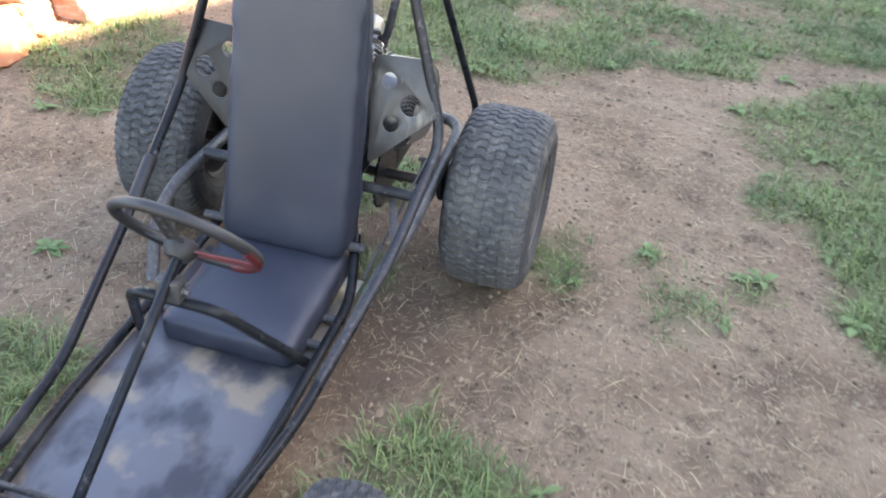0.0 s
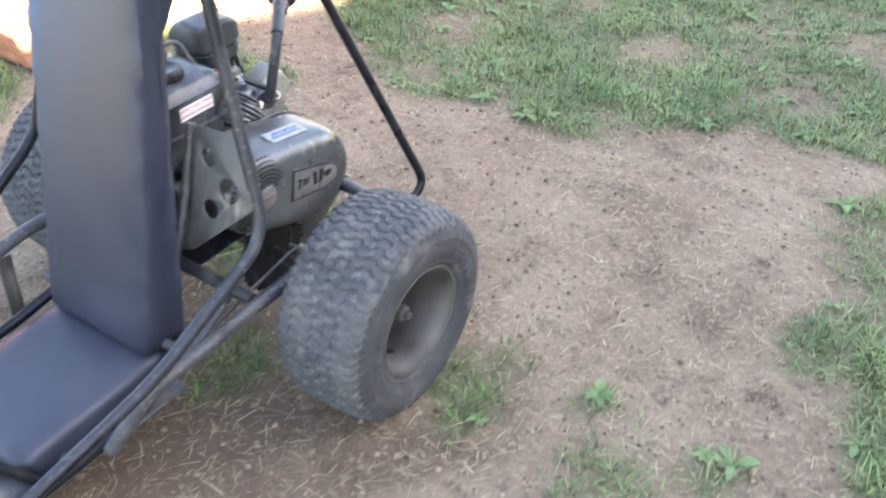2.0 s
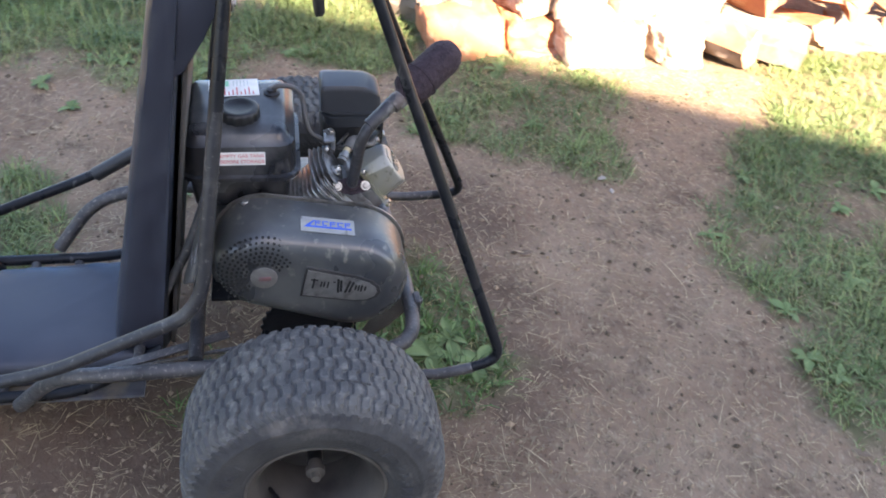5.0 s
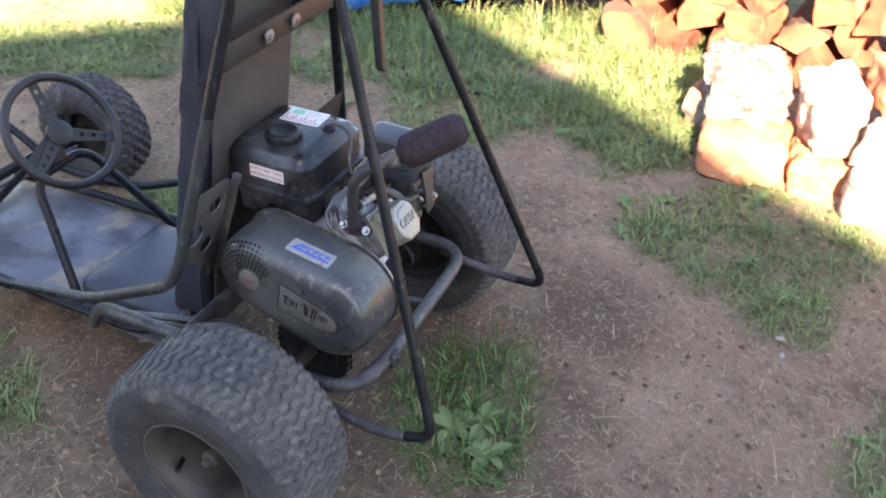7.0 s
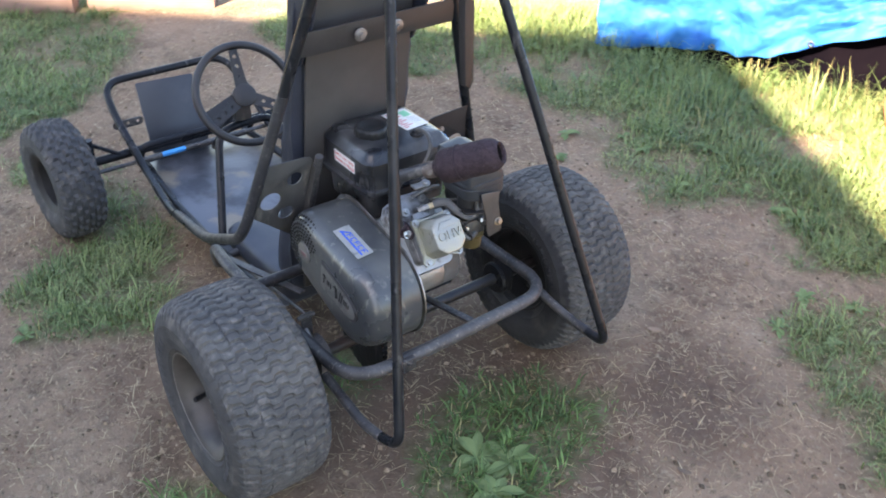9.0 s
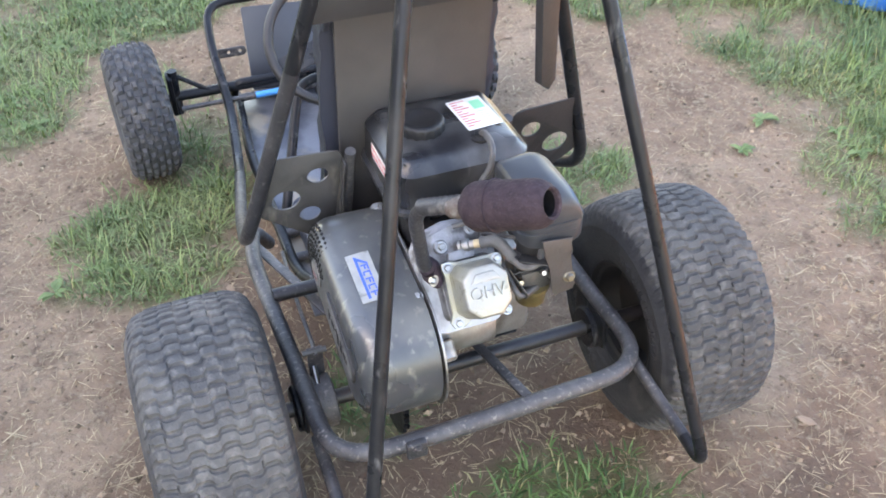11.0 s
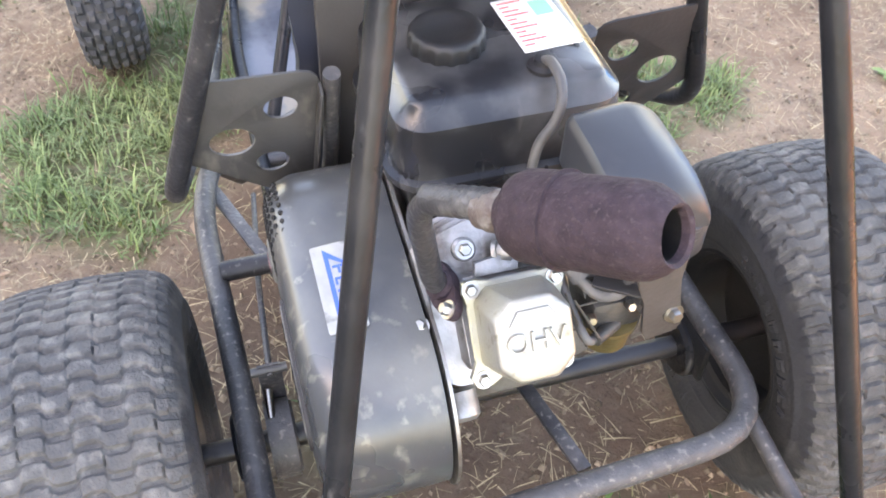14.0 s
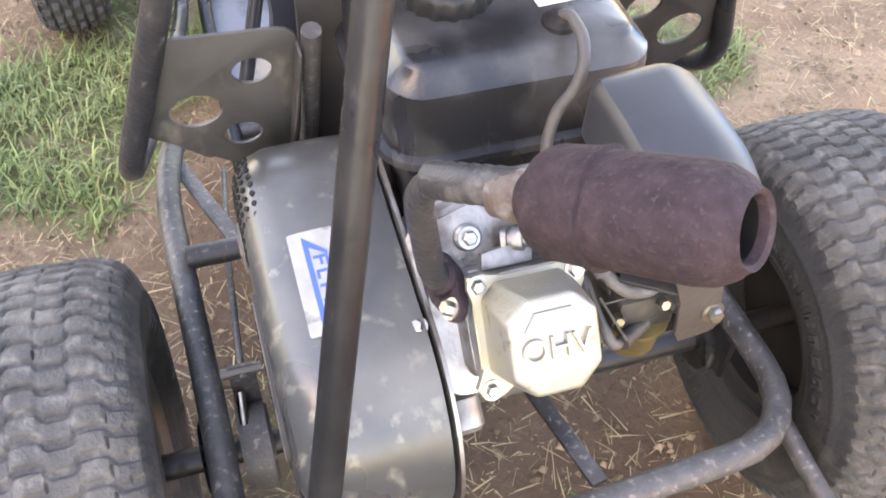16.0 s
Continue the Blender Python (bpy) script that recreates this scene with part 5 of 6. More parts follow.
for x, w, h in ((-0.020, 0.010, 0.0022), (-0.0205, 0.0026, 0.017), (-0.010, 0.0022, 0.009), (-0.006, 0.0022, 0.009), (-0.001, 0.0022, 0.011), (0.007, 0.0040, 0.0016), (0.013, 0.0030, 0.024), (0.017, 0.0030, 0.020),
                (0.026, 0.0032, 0.022), (0.031, 0.0030, 0.019), (0.037, 0.0022, 0.009), (0.041, 0.0022, 0.010), (0.045, 0.0022, 0.012), (0.050, 0.0022, 0.008)):
    join(mk, box((w, h, 0.0008), bevel=0.0, m=Matrix.Translation((x, 0.006 if w > h else 0.0, 0.0040)) @ Matrix.Rotation(radians(-9 if h > 0.018 and x > 0.02 else 9 if h > 0.018 else 0), 4, "Z")))
part("badge_marks", moved(mk, badge_m), DARK, engine)
# short dark pegs stand for the vent holes, their shade in the colour
holes = bmesh.new()
for ring_i, (rr, n) in enumerate(((0.030, 13), (0.0375, 16), (0.045, 18), (0.0525, 21), (0.060, 23), (0.0675, 25), (0.0735, 27))):
    for k in range(n):
        t = radians(30) + radians(200) * (k + 0.5 * (ring_i % 2)) / n
        if t < 9:
            y, z = CA[0] + rr * math.cos(t), CA[1] + rr * math.sin(t)
            x = float(np.interp(rr, (0.040, 0.054, 0.066, 0.075, 0.080), (0.2132, 0.2120, 0.2075, 0.1975, 0.182)))
            lean = radians(float(np.interp(rr, (0.040, 0.054, 0.066, 0.0735, 0.080), (0, 10, 36, 60, 80))))
            d = Vector((math.cos(lean), math.sin(lean) * math.cos(t), math.sin(lean) * math.sin(t)))
            join(holes, moved(lathe([(-0.005, 0.0024), (0.0012, 0.0024)], 10, "z"), aim(d, (x, y, z))))
for r_i in range(3):
    for k in range(26):
        f = k / 25
        y = -0.02 + 0.15 * f
        z = 0.447 - 0.03 * f - 0.008 * r_i - (0.02 * max(0, f - 0.75) * 4)
        join(holes, moved(lathe([(-0.004, 0.0017), (0.0006, 0.0017)], 6, "x"), Matrix.Translation((0.2090 + 0.001 * r_i, y, z))))
part("perforated_vent", holes, DARK, engine)
# sticker on the cover's shoulder
st = [Vector((x, y, 0.4807 - 0.16 * (y - 0.034) + 0.094 * (0.165 - x))) for x, y in ((0.182, -0.010), (0.148, -0.010), (0.148, 0.080), (0.182, 0.080))]
su, sv = (st[3] - st[0]).normalized(), (st[1] - st[0]).normalized()
sn = su.cross(sv).normalized()
sm = basis(su, sn.cross(su), sn, (st[0] + st[1] + st[2] + st[3]) / 4)
part("sticker", moved(prism(round_rect(0.045, 0.0175, 0.002, 2), -0.0002, 0.0006, 0.0, "z"), sm), STICKER, engine, "white sticker with a blue slanted mark")
part("sticker_mark", moved(prism([(-0.040, -0.007), (-0.024, 0.010), (-0.021, 0.010), (-0.030, -0.003), (0.040, -0.003), (0.040, -0.007)], 0.0007, 0.0011, 0.0, "z"), sm), LABEL_BLUE, engine)
smk = bmesh.new()
for k in range(5):
    c = -0.018 + 0.0125 * k
    for bx, by, w, h in ((-0.003, 0.004, 0.0024, 0.011), (0.0015, 0.0085, 0.007, 0.0022), (0.0015, -0.0005 if k % 2 else 0.004, 0.006, 0.0022)):
        join(smk, box((w, h, 0.0004), (c + bx + 0.2 * by, by, 0.0010), 0))
part("sticker_bars", moved(smk, sm), LABEL_BLUE, engine)
for p in ((0.106, 0.086, 0.4655), (0.106, -0.100, 0.490)):
    part("cover_bolt", hexbolt(p, (0.3, 0.2, 1), 0.006, 0.005), BOLT, engine)
part("drain_boss", join(rod((0.075, 0.09, 0.37), (0.075, 0.115, 0.35), 0.020, 14, 0.004), box((0.10, 0.06, 0.05), (0.03, 0.06, 0.36), 0.012)), CAST, engine)
part("engine_mount", box((0.20, 0.20, 0.008), (0.02, -0.07, 0.283), 0.002), TUBE, engine)

# drive and brake
spr = []
for k in range(60):
    t = 2 * math.pi * k / 60
    spr.append((0.086 * math.cos(t) + 0.0, 0.086 * math.sin(t)) if k % 2 else (0.080 * math.cos(t), 0.080 * math.sin(t)))
part("sprocket", moved(prism(spr, -0.003, 0.003, 0.0005, "x"), Matrix.Translation((0.13, 0, AXLE_Z))), TUBE, kart, "dark toothed rear sprocket")
part("brake_drum", moved(lathe([(-0.015, 0.016), (-0.015, 0.037), (-0.012, 0.040), (0.010, 0.040), (0.012, 0.043), (0.015, 0.043), (0.015, 0.016)], 40, "x"), Matrix.Translation((0.238, 0, AXLE_Z))), TUBE_WORN, kart, "small steel brake drum")
path = [(-0.036, 0.296), (-0.036, 0.270)] + [(0.043 * math.cos(t), AXLE_Z + 0.043 * math.sin(t)) for t in np.linspace(radians(150), radians(-150), 30)]
inner = [(y + (0 if i < 2 else -0.003 * y / 0.043), z - (0 if i < 2 else 0.003 * (z - AXLE_Z) / 0.043)) for i, (y, z) in enumerate(path)]
inner = [(y - 0.003, z) if i < 2 else (y, z) for i, (y, z) in enumerate(inner)]
bb = bmesh.new()
quads = [[bb.verts.new((x, *p)) for x, p in ((0.226, a), (0.251, a), (0.251, b), (0.226, b))] for a, b in zip(path, inner)]
for p, q in zip(quads, quads[1:]):
    for i in range(4):
        bb.faces.new((p[i], p[(i + 1) % 4], q[(i + 1) % 4], q[i]))
bb.faces.new(quads[0])
bb.faces.new(quads[-1])
part("brake_band", bb, TUBE_WORN, kart, "grey steel brake band with a pull tab")
part("brake_anchor", rod((0.220, -0.036, 0.289), (0.258, -0.036, 0.289), 0.005), PLATE, kart)
part("brake_rod", tube([(0.238, -0.030, 0.286), (0.238, -0.046, 0.292), (0.232, -0.18, 0.262), (0.215, -0.40, 0.20)], 0.0035, 0.03, 8), TUBE_WORN, kart)
part("brake_spring", rod((0.244, -0.030, 0.262), (0.246, 0.0, 0.252), 0.0045, 10), BOLT, kart)
part("frame_brace", box((0.017, 0.235, 0.005), bevel=0.001, m=look((0.228, -0.250, 0.263), (0.265, -0.356, 0.262)) @ pose(0, 0, 0, 90, 0, 0)), TUBE_WORN, kart, "flat diagonal steel brace")
part("bumper_tab", join(box((0.030, 0.012, 0.030), (0.151, 0.198, 0.285), 0.003), hexbolt((0.151, 0.205, 0.290), (0, 1, 0), 0.005, 0.004)), TUBE_WORN, kart)
part("bumper_plate", moved(prism([(-0.036, 0.0), (0.036, 0.0), (0.030, -0.06), (0.006, -0.135), (-0.008, -0.135), (-0.030, -0.06)], -0.002, 0.002, 0.0008, "y"), Matrix.Translation((0.125, 0.178, 0.276)) @ pose(0, 0, 0, -38, 0, 0)), TAN_STEEL, kart, "muddy triangular steel plate under the bumper")
chain = bmesh.new()
for k in range(9):
    join(chain, box((0.008, 0.004, 0.010), (0.130, 0.088, 0.20 + 0.0125 * k), 0.0015))
part("drive_chain", chain, TUBE, kart)

# ---- firewood ----
def split_log(length, r, spread, rnd):
    """A split log along the local x axis: an uneven wedge with bark on its round side and rough sawn ends."""
    half = spread / 2
    outline = [(rnd.uniform(-0.1, 0.1) * r, rnd.uniform(-0.05, 0.1) * r)]
    k = 6
    for i in range(k):
        t = radians(-half + spread * i / (k - 1))
        rr = r * rnd.uniform(0.92, 1.05)
        outline.append((rr * math.sin(t), rr * math.cos(t)))
    pts, bark = [], []
    for i, (a, b) in enumerate(zip(outline, outline[1:] + outline[:1])):
        n = 6 if i in (0, k) else 2
        dent = rnd.uniform(-0.05, 0.05) * r if n == 6 else 0.0
        nx, ny = b[1] - a[1], a[0] - b[0]
        ll = math.hypot(nx, ny)
        for j in range(n):
            f = j / n
            w = math.sin(math.pi * f) * dent / ll
            pts.append((a[0] + (b[0] - a[0]) * f + nx * w, a[1] + (b[1] - a[1]) * f + ny * w))
            bark.append(n == 2)
    cy = sum(p[0] for p in pts) / len(pts)
    cz = sum(p[1] for p in pts) / len(pts)
    bm = bmesh.new()
    rings = []
    seed = Vector((rnd.uniform(0, 50), rnd.uniform(0, 50), rnd.uniform(0, 50)))
    m = 12
    tip, skew = rnd.uniform(-0.15, 0.15), rnd.uniform(-0.15, 0.15)
    for i in range(m + 1):
        x = length * (i / m - 0.5)
        ring = []
        for q, (y, z) in enumerate(pts):
            y0, z0 = y - cy, z - cz
            w = 1 + tip * (i / m - 0.5)
            d = noise.noise(Vector((x * 4, y0 * 12, z0 * 12)) + seed) * 0.008 + noise.noise(Vector((x * 3, y0 * 60, z0 * 60)) + seed) * 0.005
            if bark[q]:
                d += noise.noise(Vector((x * 22, y0 * 30, z0 * 30)) + seed) * 0.014
            f = 1 + d / max(0.03, math.hypot(y0, z0))
            dx = skew * z0 + noise.noise(Vector((y0 * 25, z0 * 25, i * 9.0)) + seed) * 0.006 if i in (0, m) else 0.0
            ring.append(bm.verts.new((x + dx, y0 * w * f, z0 * w * f)))
        rings.append(ring)
    n = len(pts)
    for a, b in zip(rings, rings[1:]):
        for j in range(n):
            f = bm.faces.new((a[j], a[(j + 1) % n], b[(j + 1) % n], b[j]))
            f.material_index = 1 if bark[j] else 0
    for ring in (rings[0], rings[-1]):
        c = sum((v.co for v in ring), Vector()) / n
        inner = [bm.verts.new(c + (v.co - c) * 0.5 + Vector((noise.noise(v.co * 30 + seed) * 0.004, 0, 0))) for v in ring]
        cv = bm.verts.new(c)
        for j in range(n):
            for f in (bm.faces.new((ring[j], ring[(j + 1) % n], inner[(j + 1) % n], inner[j])), bm.faces.new((cv, inner[(j + 1) % n], inner[j]))):
                f.material_index = 2
    return bm


def log_at(x, y, z, length, r, spread, turn, roll, seed, tilt=0.0, ends=None, face=None):
    """Lays a log with its middle at x, y and its lowest point at z."""
    rnd = random.Random(seed)
    bm = moved(split_log(length, r, spread, rnd), pose(0, 0, 0, roll, tilt, turn))
    low = min(v.co.z for v in bm.verts)
    moved(bm, Matrix.Translation((x, y, z - low)))
    ob = finish(bm, "split_log", [face or WOOD, STACK_BARK if ends is STACK_WOOD else BARK, ends or WOOD_PALE], smooth=28)
    return tagged(ob, "chunk of freshly split orange-brown firewood in a pile", "firewood", "split logs of the wood pile")


def chunk_at(x, y, z, size, lean, turn, seed, mat, rough=1.0):
    """A blocky, rounded chunk of split trunk with a rough torn skin."""
    r = random.Random(seed)
    off = Vector((r.uniform(0, 40), r.uniform(0, 40), r.uniform(0, 40)))
    bm = bmesh.new()
    bmesh.ops.create_cube(bm, size=2.0)
    bmesh.ops.subdivide_edges(bm, edges=bm.edges[:], cuts=13, use_grid_fill=True)
    half = Vector(size) / 2
    skew = Vector((r.uniform(-0.2, 0.2), r.uniform(-0.2, 0.2), r.uniform(-0.15, 0.15)))
    for v in bm.verts:
        c = v.co.copy()
        near = sorted(abs(a) for a in c)[1]
        c *= 1 - 0.10 * near ** 6
        c.x += skew.x * c.y * 0.5
        c.z += skew.y * c.y + skew.z * c.x if c.z > 0 else 0.0
        p = Vector((c.x * half.x, c.y * half.y, c.z * half.z))
        p.x += lean[0] * (0.5 + 0.5 * c.z)
        p.y += lean[1] * (0.5 + 0.5 * c.z)
        n = c.normalized()
        d = 0.022 * noise.noise(p * 9 + off) + rough * (0.010 * noise.noise(p * 28 + off) + 0.005 * noise.noise(Vector((p.x * 90, p.y * 90, p.z * 40)) + off))
        v.co = p + n * d
    moved(bm, pose(0, 0, 0, 0, 0, turn))
    low = min(v.co.z for v in bm.verts)
    moved(bm, Matrix.Translation((x, y, z - low)))
    pale = mat is not WOOD and mat is not WOOD_PALE
    ob = finish(bm, "wood_chunk", mat, smooth=32)
    return tagged(ob, "weathered pale block of split trunk in a pile" if pale else "rough orange-brown block of split trunk in a pile", "firewood", "chunks of the wood pile")


rnd = random.Random(7)
# heap along the edge of the grass: big chunks low and in front, smaller ones above
# chunks are given by their middle, lowest point, size, lean of the top and turn
chunk_at(-1.395, 0.565, -0.02, (0.23, 0.27, 0.125), (-0.08, 0.0), 4, 11, WOOD)
chunk_at(-1.60, 0.520, 0.085, (0.25, 0.26, 0.145), (-0.06, -0.02), 12, 12, TORN_BARK, rough=2.4)
chunk_at(-1.66, 0.375, -0.02, (0.16, 0.07, 0.14), (0.0, 0.0), -8, 13, WOOD)
chunk_at(-1.44, 0.80, -0.02, (0.20, 0.19, 0.085), (-0.03, 0.0), 8, 14, WOOD, rough=1.3)
chunk_at(-1.53, 0.80, 0.05, (0.24, 0.17, 0.19), (-0.06, -0.02), 20, 15, WEATHERED, rough=1.5)
chunk_at(-1.335, 0.815, -0.025, (0.10, 0.20, 0.05), (-0.02, 0.0), 3, 16, WOOD_PALE)
chunk_at(-1.35, 1.02, -0.025, (0.26, 0.29, 0.13), (-0.04, 0.0), -2, 17, WEATHERED)
chunk_at(-1.48, 0.965, 0.09, (0.24, 0.16, 0.13), (-0.04, 0.02), -14, 18, WEATHERED)
chunk_at(-1.50, 1.14, 0.095, (0.26, 0.19, 0.15), (-0.06, 0.05), 10, 19, WEATHERED)
chunk_at(-1.32, 1.265, -0.025, (0.20, 0.15, 0.12), (-0.03, 0.0), 15, 20, WEATHERED, rough=1.6)
chunk_at(-1.49, 1.34, 0.08, (0.24, 0.20, 0.15), (-0.05, 0.06), -18, 21, WEATHERED)
chunk_at(-1.62, 0.95, 0.20, (0.22, 0.17, 0.10), (-0.03, 0.03), 25, 22, WOOD)
log_at(-1.34, 1.44, -0.02, 0.26, 0.16, 90, 40, 160, 23)
log_at(-1.36, 1.60, -0.02, 0.30, 0.15, 100, 60, 20, 24, face=WOOD)
log_at(-1.52, 1.56, 0.10, 0.30, 0.14, 95, 30, 250, 25)
log_at(-1.55, 0.475, -0.02, 0.30, 0.09, 110, 60, 100, 26)
y, k = 1.74, 0
while y < 4.4:
    log_at(-1.38 + rnd.uniform(-0.06, 0.06), y, -0.02, rnd.uniform(0.24, 0.36), rnd.uniform(0.09, 0.14), rnd.uniform(60, 110), rnd.uniform(-45, 80), rnd.uniform(0, 360), 40 + k, rnd.uniform(-18, 18))
    log_at(-1.48 + rnd.uniform(-0.07, 0.07), y + 0.06, rnd.uniform(0.08, 0.13), rnd.uniform(0.24, 0.38), rnd.uniform(0.09, 0.15), rnd.uniform(70, 130), rnd.uniform(-40, 70), rnd.uniform(0, 360), 80 + k, rnd.uniform(-25, 25))
    log_at(-1.58 + rnd.uniform(-0.07, 0.07), y + 0.02, rnd.uniform(0.18, 0.24), rnd.uniform(0.24, 0.38), rnd.uniform(0.09, 0.15), rnd.uniform(70, 130), rnd.uniform(-40, 70), rnd.uniform(0, 360), 300 + k, rnd.uniform(-25, 25))
    y += 0.145
    k += 1
for i, (yy, zz) in enumerate(((1.08, 0.19), (1.27, 0.22), (1.5, 0.17), (1.66, 0.19), (1.42, 0.27))):
    log_at(-1.62, yy, zz, 0.36, rnd.uniform(0.14, 0.18), 110, rnd.uniform(-25, 35), rnd.uniform(0, 360), 130 + i, rnd.uniform(-14, 14))
# stack behind it, sawn ends to the yard
for row in range(4):
    yy = -0.02 + 0.07 * (row % 2)
    i = 0
    while yy < 2.3:
        r = rnd.uniform(0.11, 0.15)
        log_at(-2.26 - 0.03 * row + rnd.uniform(-0.05, 0.05), yy, -0.02 + 0.115 * row, 0.40, r, rnd.uniform(85, 140), rnd.uniform(-12, 12), rnd.uniform(0, 360), 200 + 40 * row + i, 0.0, STACK_WOOD, STACK_WOOD)
        yy += r * rnd.uniform(1.2, 1.45)
        i += 1

# ---- tarpaulin over the rest of the stack ----
TA, TB = Vector((-1.86, -1.20, 0)), Vector((-2.34, 0.02, 0))
tdir = (TB - TA).normalized()
tnor = Vector((tdir.y, -tdir.x, 0))
if tnor.x < 0:
    tnor = -tnor
tlen = (TB - TA).length


def tarp_edge(u):
    """Height of the tarpaulin's lower hem along the stack."""
    return 0.02 + 0.10 * min(1.0, max(0.0, u / 0.6)) + 0.30 * min(1.0, max(0.0, (u - 0.6) / 0.7))


def sheet(name, mat, fn, nu, nv, thick):
    verts, faces = [], []
    for i in range(nu + 1):
        for j in range(nv + 1):
            verts.append(tuple(fn(i / nu, j / nv)))
    for i in range(nu):
        for j in range(nv):
            a = i * (nv + 1) + j
            faces.append((a, a + nv + 1, a + nv + 2, a + 1))
    ob = mesh_object(name, verts, faces, mat)
    so = ob.modifiers.new("thickness", "SOLIDIFY")
    so.thickness = thick
    return ob


def tarp_point(u, v):
    s = -0.06 + u * (tlen + 0.25)
    z0 = tarp_edge(s)
    rise = 0.62
    if v < 0.6:
        z = z0 + (rise - z0) * (v / 0.6)
        out = 0.05 * (1 - v / 0.6) + 0.02
    else:
        z = rise + 0.10 * math.sin((v - 0.6) / 0.4 * 2.2)
        out = 0.02 - 1.1 * (v - 0.6) / 0.4
    p = TA + tdir * s + tnor * out + Vector((0, 0, z))
    q = Vector((s * 2.2, v * 3.0, 0.3))
    w = noise.noise(q * 1.6) * 0.055 + noise.noise(q * 5.0) * 0.030 + noise.noise(Vector((s * 16, v * 9, 2.0))) * 0.022
    cr = noise.noise(Vector((s * 22 + 7 * v, v * 20 - s * 9, 4.0))) + 0.7 * noise.noise(Vector((s * 45 - 12 * v, v * 38 + s * 15, 7.0)))
    w += 0.010 * abs(cr) * min(1.0, v * 8 + 0.15)
    return p + tnor * w + Vector((0, 0, 0.5 * w * min(1, v * 4)))


tarp = tagged(sheet("tarpaulin", TARP, tarp_point, 190, 130, 0.002), "creased bright blue tarpaulin draped over stacked firewood", "tarpaulin")
for u in (0.03, 0.30, 0.53, 0.78):
    p = tarp_point(u, 0.02)
    g = part("grommet", moved(lathe([(-0.002, 0.011), (0.003, 0.012), (0.004, 0.009), (0.003, 0.006), (-0.002, 0.006)], 18, "z", close=True), aim(tnor, p + tnor * 0.004)), BOLT, tarp, "round metal eyelet")


for row in range(4):
    for i in range(6):
        p = TA + tdir * (0.12 + 0.2 * i + 0.05 * (row % 2)) - tnor * (0.36 + 0.02 * row)
        log_at(p.x, p.y, -0.02 + 0.125 * row, 0.42, rnd.uniform(0.12, 0.15), rnd.uniform(90, 140), math.degrees(math.atan2(tnor.y, tnor.x)) + rnd.uniform(-8, 8), rnd.uniform(0, 360), 600 + 10 * row + i, 0.0, STACK_WOOD)


# near-black sheet that fills the gap between ground and hem
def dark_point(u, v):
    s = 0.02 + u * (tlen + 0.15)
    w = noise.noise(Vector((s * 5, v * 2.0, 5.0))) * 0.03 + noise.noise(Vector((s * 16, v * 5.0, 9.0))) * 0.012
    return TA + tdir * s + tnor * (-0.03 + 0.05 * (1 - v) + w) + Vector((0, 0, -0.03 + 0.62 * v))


tagged(sheet("dark_ground_sheet", DARK_SHEET, dark_point, 50, 16, 0.003), "near-black sheet hanging below the blue tarpaulin", "sheet")

# edging timbers by the drive
for a, b in (((0.42, -3.19), (-0.20, -2.83)), ((-0.25, -2.80), (-0.72, -2.54))):
    va, vb = Vector((*a, 0)), Vector((*b, 0))
    d = vb - va
    m = Matrix.Translation((va + vb) / 2 + Vector((0, 0, 0.05))) @ Matrix.Rotation(math.atan2(d.y, d.x), 4, "Z")
    tagged(finish(box((d.length, 0.11, 0.13), bevel=0.008, m=m), "edging_timber", TIMBER), "weathered reddish timber laid along the drive", "timber", "edging timbers")


# ---- grass, straw, litter ----
def strips(name, mat, base, head, lean, width, curl, label, category):
    """Many narrow tapered strips: base points, lengths along head, bent by curl; one mesh."""
    n = len(base)
    up = np.stack([np.cos(head) * np.cos(lean), np.sin(head) * np.cos(lean), np.sin(lean)], 1)
    side = np.stack([-np.sin(head), np.cos(head), np.zeros(n)], 1) * (width[:, None] / 2)
    length = curl[:, :1]
    bend = curl[:, 1:2]
    flat = np.stack([np.cos(head), np.sin(head), -0.25 * np.ones(n)], 1)
    mid = base + up * length * 0.55
    tip = mid + (up * (1 - bend) + flat * bend) * length * 0.45
    v = np.stack([base - side, base + side, mid + side * 0.8, mid - side * 0.8, tip], 1).reshape(-1, 3)
    o = (np.arange(n) * 5)[:, None]
    me = bpy.data.meshes.new(name)
    me.vertices.add(5 * n)
    me.vertices.foreach_set("co", v.astype(np.float32).ravel())
    loops = np.concatenate([o + np.array([[0, 1, 2, 3]]), o + np.array([[3, 2, 4]])], 1)
    me.loops.add(7 * n)
    me.loops.foreach_set("vertex_index", loops.astype(np.int32).ravel())
    me.polygons.add(2 * n)
    start = (np.arange(n) * 7)[:, None] + np.array([[0, 4]])
    me.polygons.foreach_set("loop_start", start.astype(np.int32).ravel())
    me.polygons.foreach_set("loop_total", np.tile([4, 3], n).astype(np.int32))
    me.update(calc_edges=True)
    me.validate()
    me.materials.append(mat)
    ob = new(name, me)
    return tagged(ob, label, category, kind="stuff")


rng = np.random.default_rng(3)


def scatter(n, x0, x1, y0, y1):
    return rng.uniform(x0, x1, n), rng.uniform(y0, y1, n)


def clear_of_stack(x, y):
    """Away from wood pile and tarpaulin."""
    pile = (x < -1.36) & (y > 0.42)
    s = (x - TA.x) * tdir.x + (y - TA.y) * tdir.y
    o = (x - TA.x) * tnor.x + (y - TA.y) * tnor.y
    return ~(pile | ((o < -0.02) & (s > -0.1)))


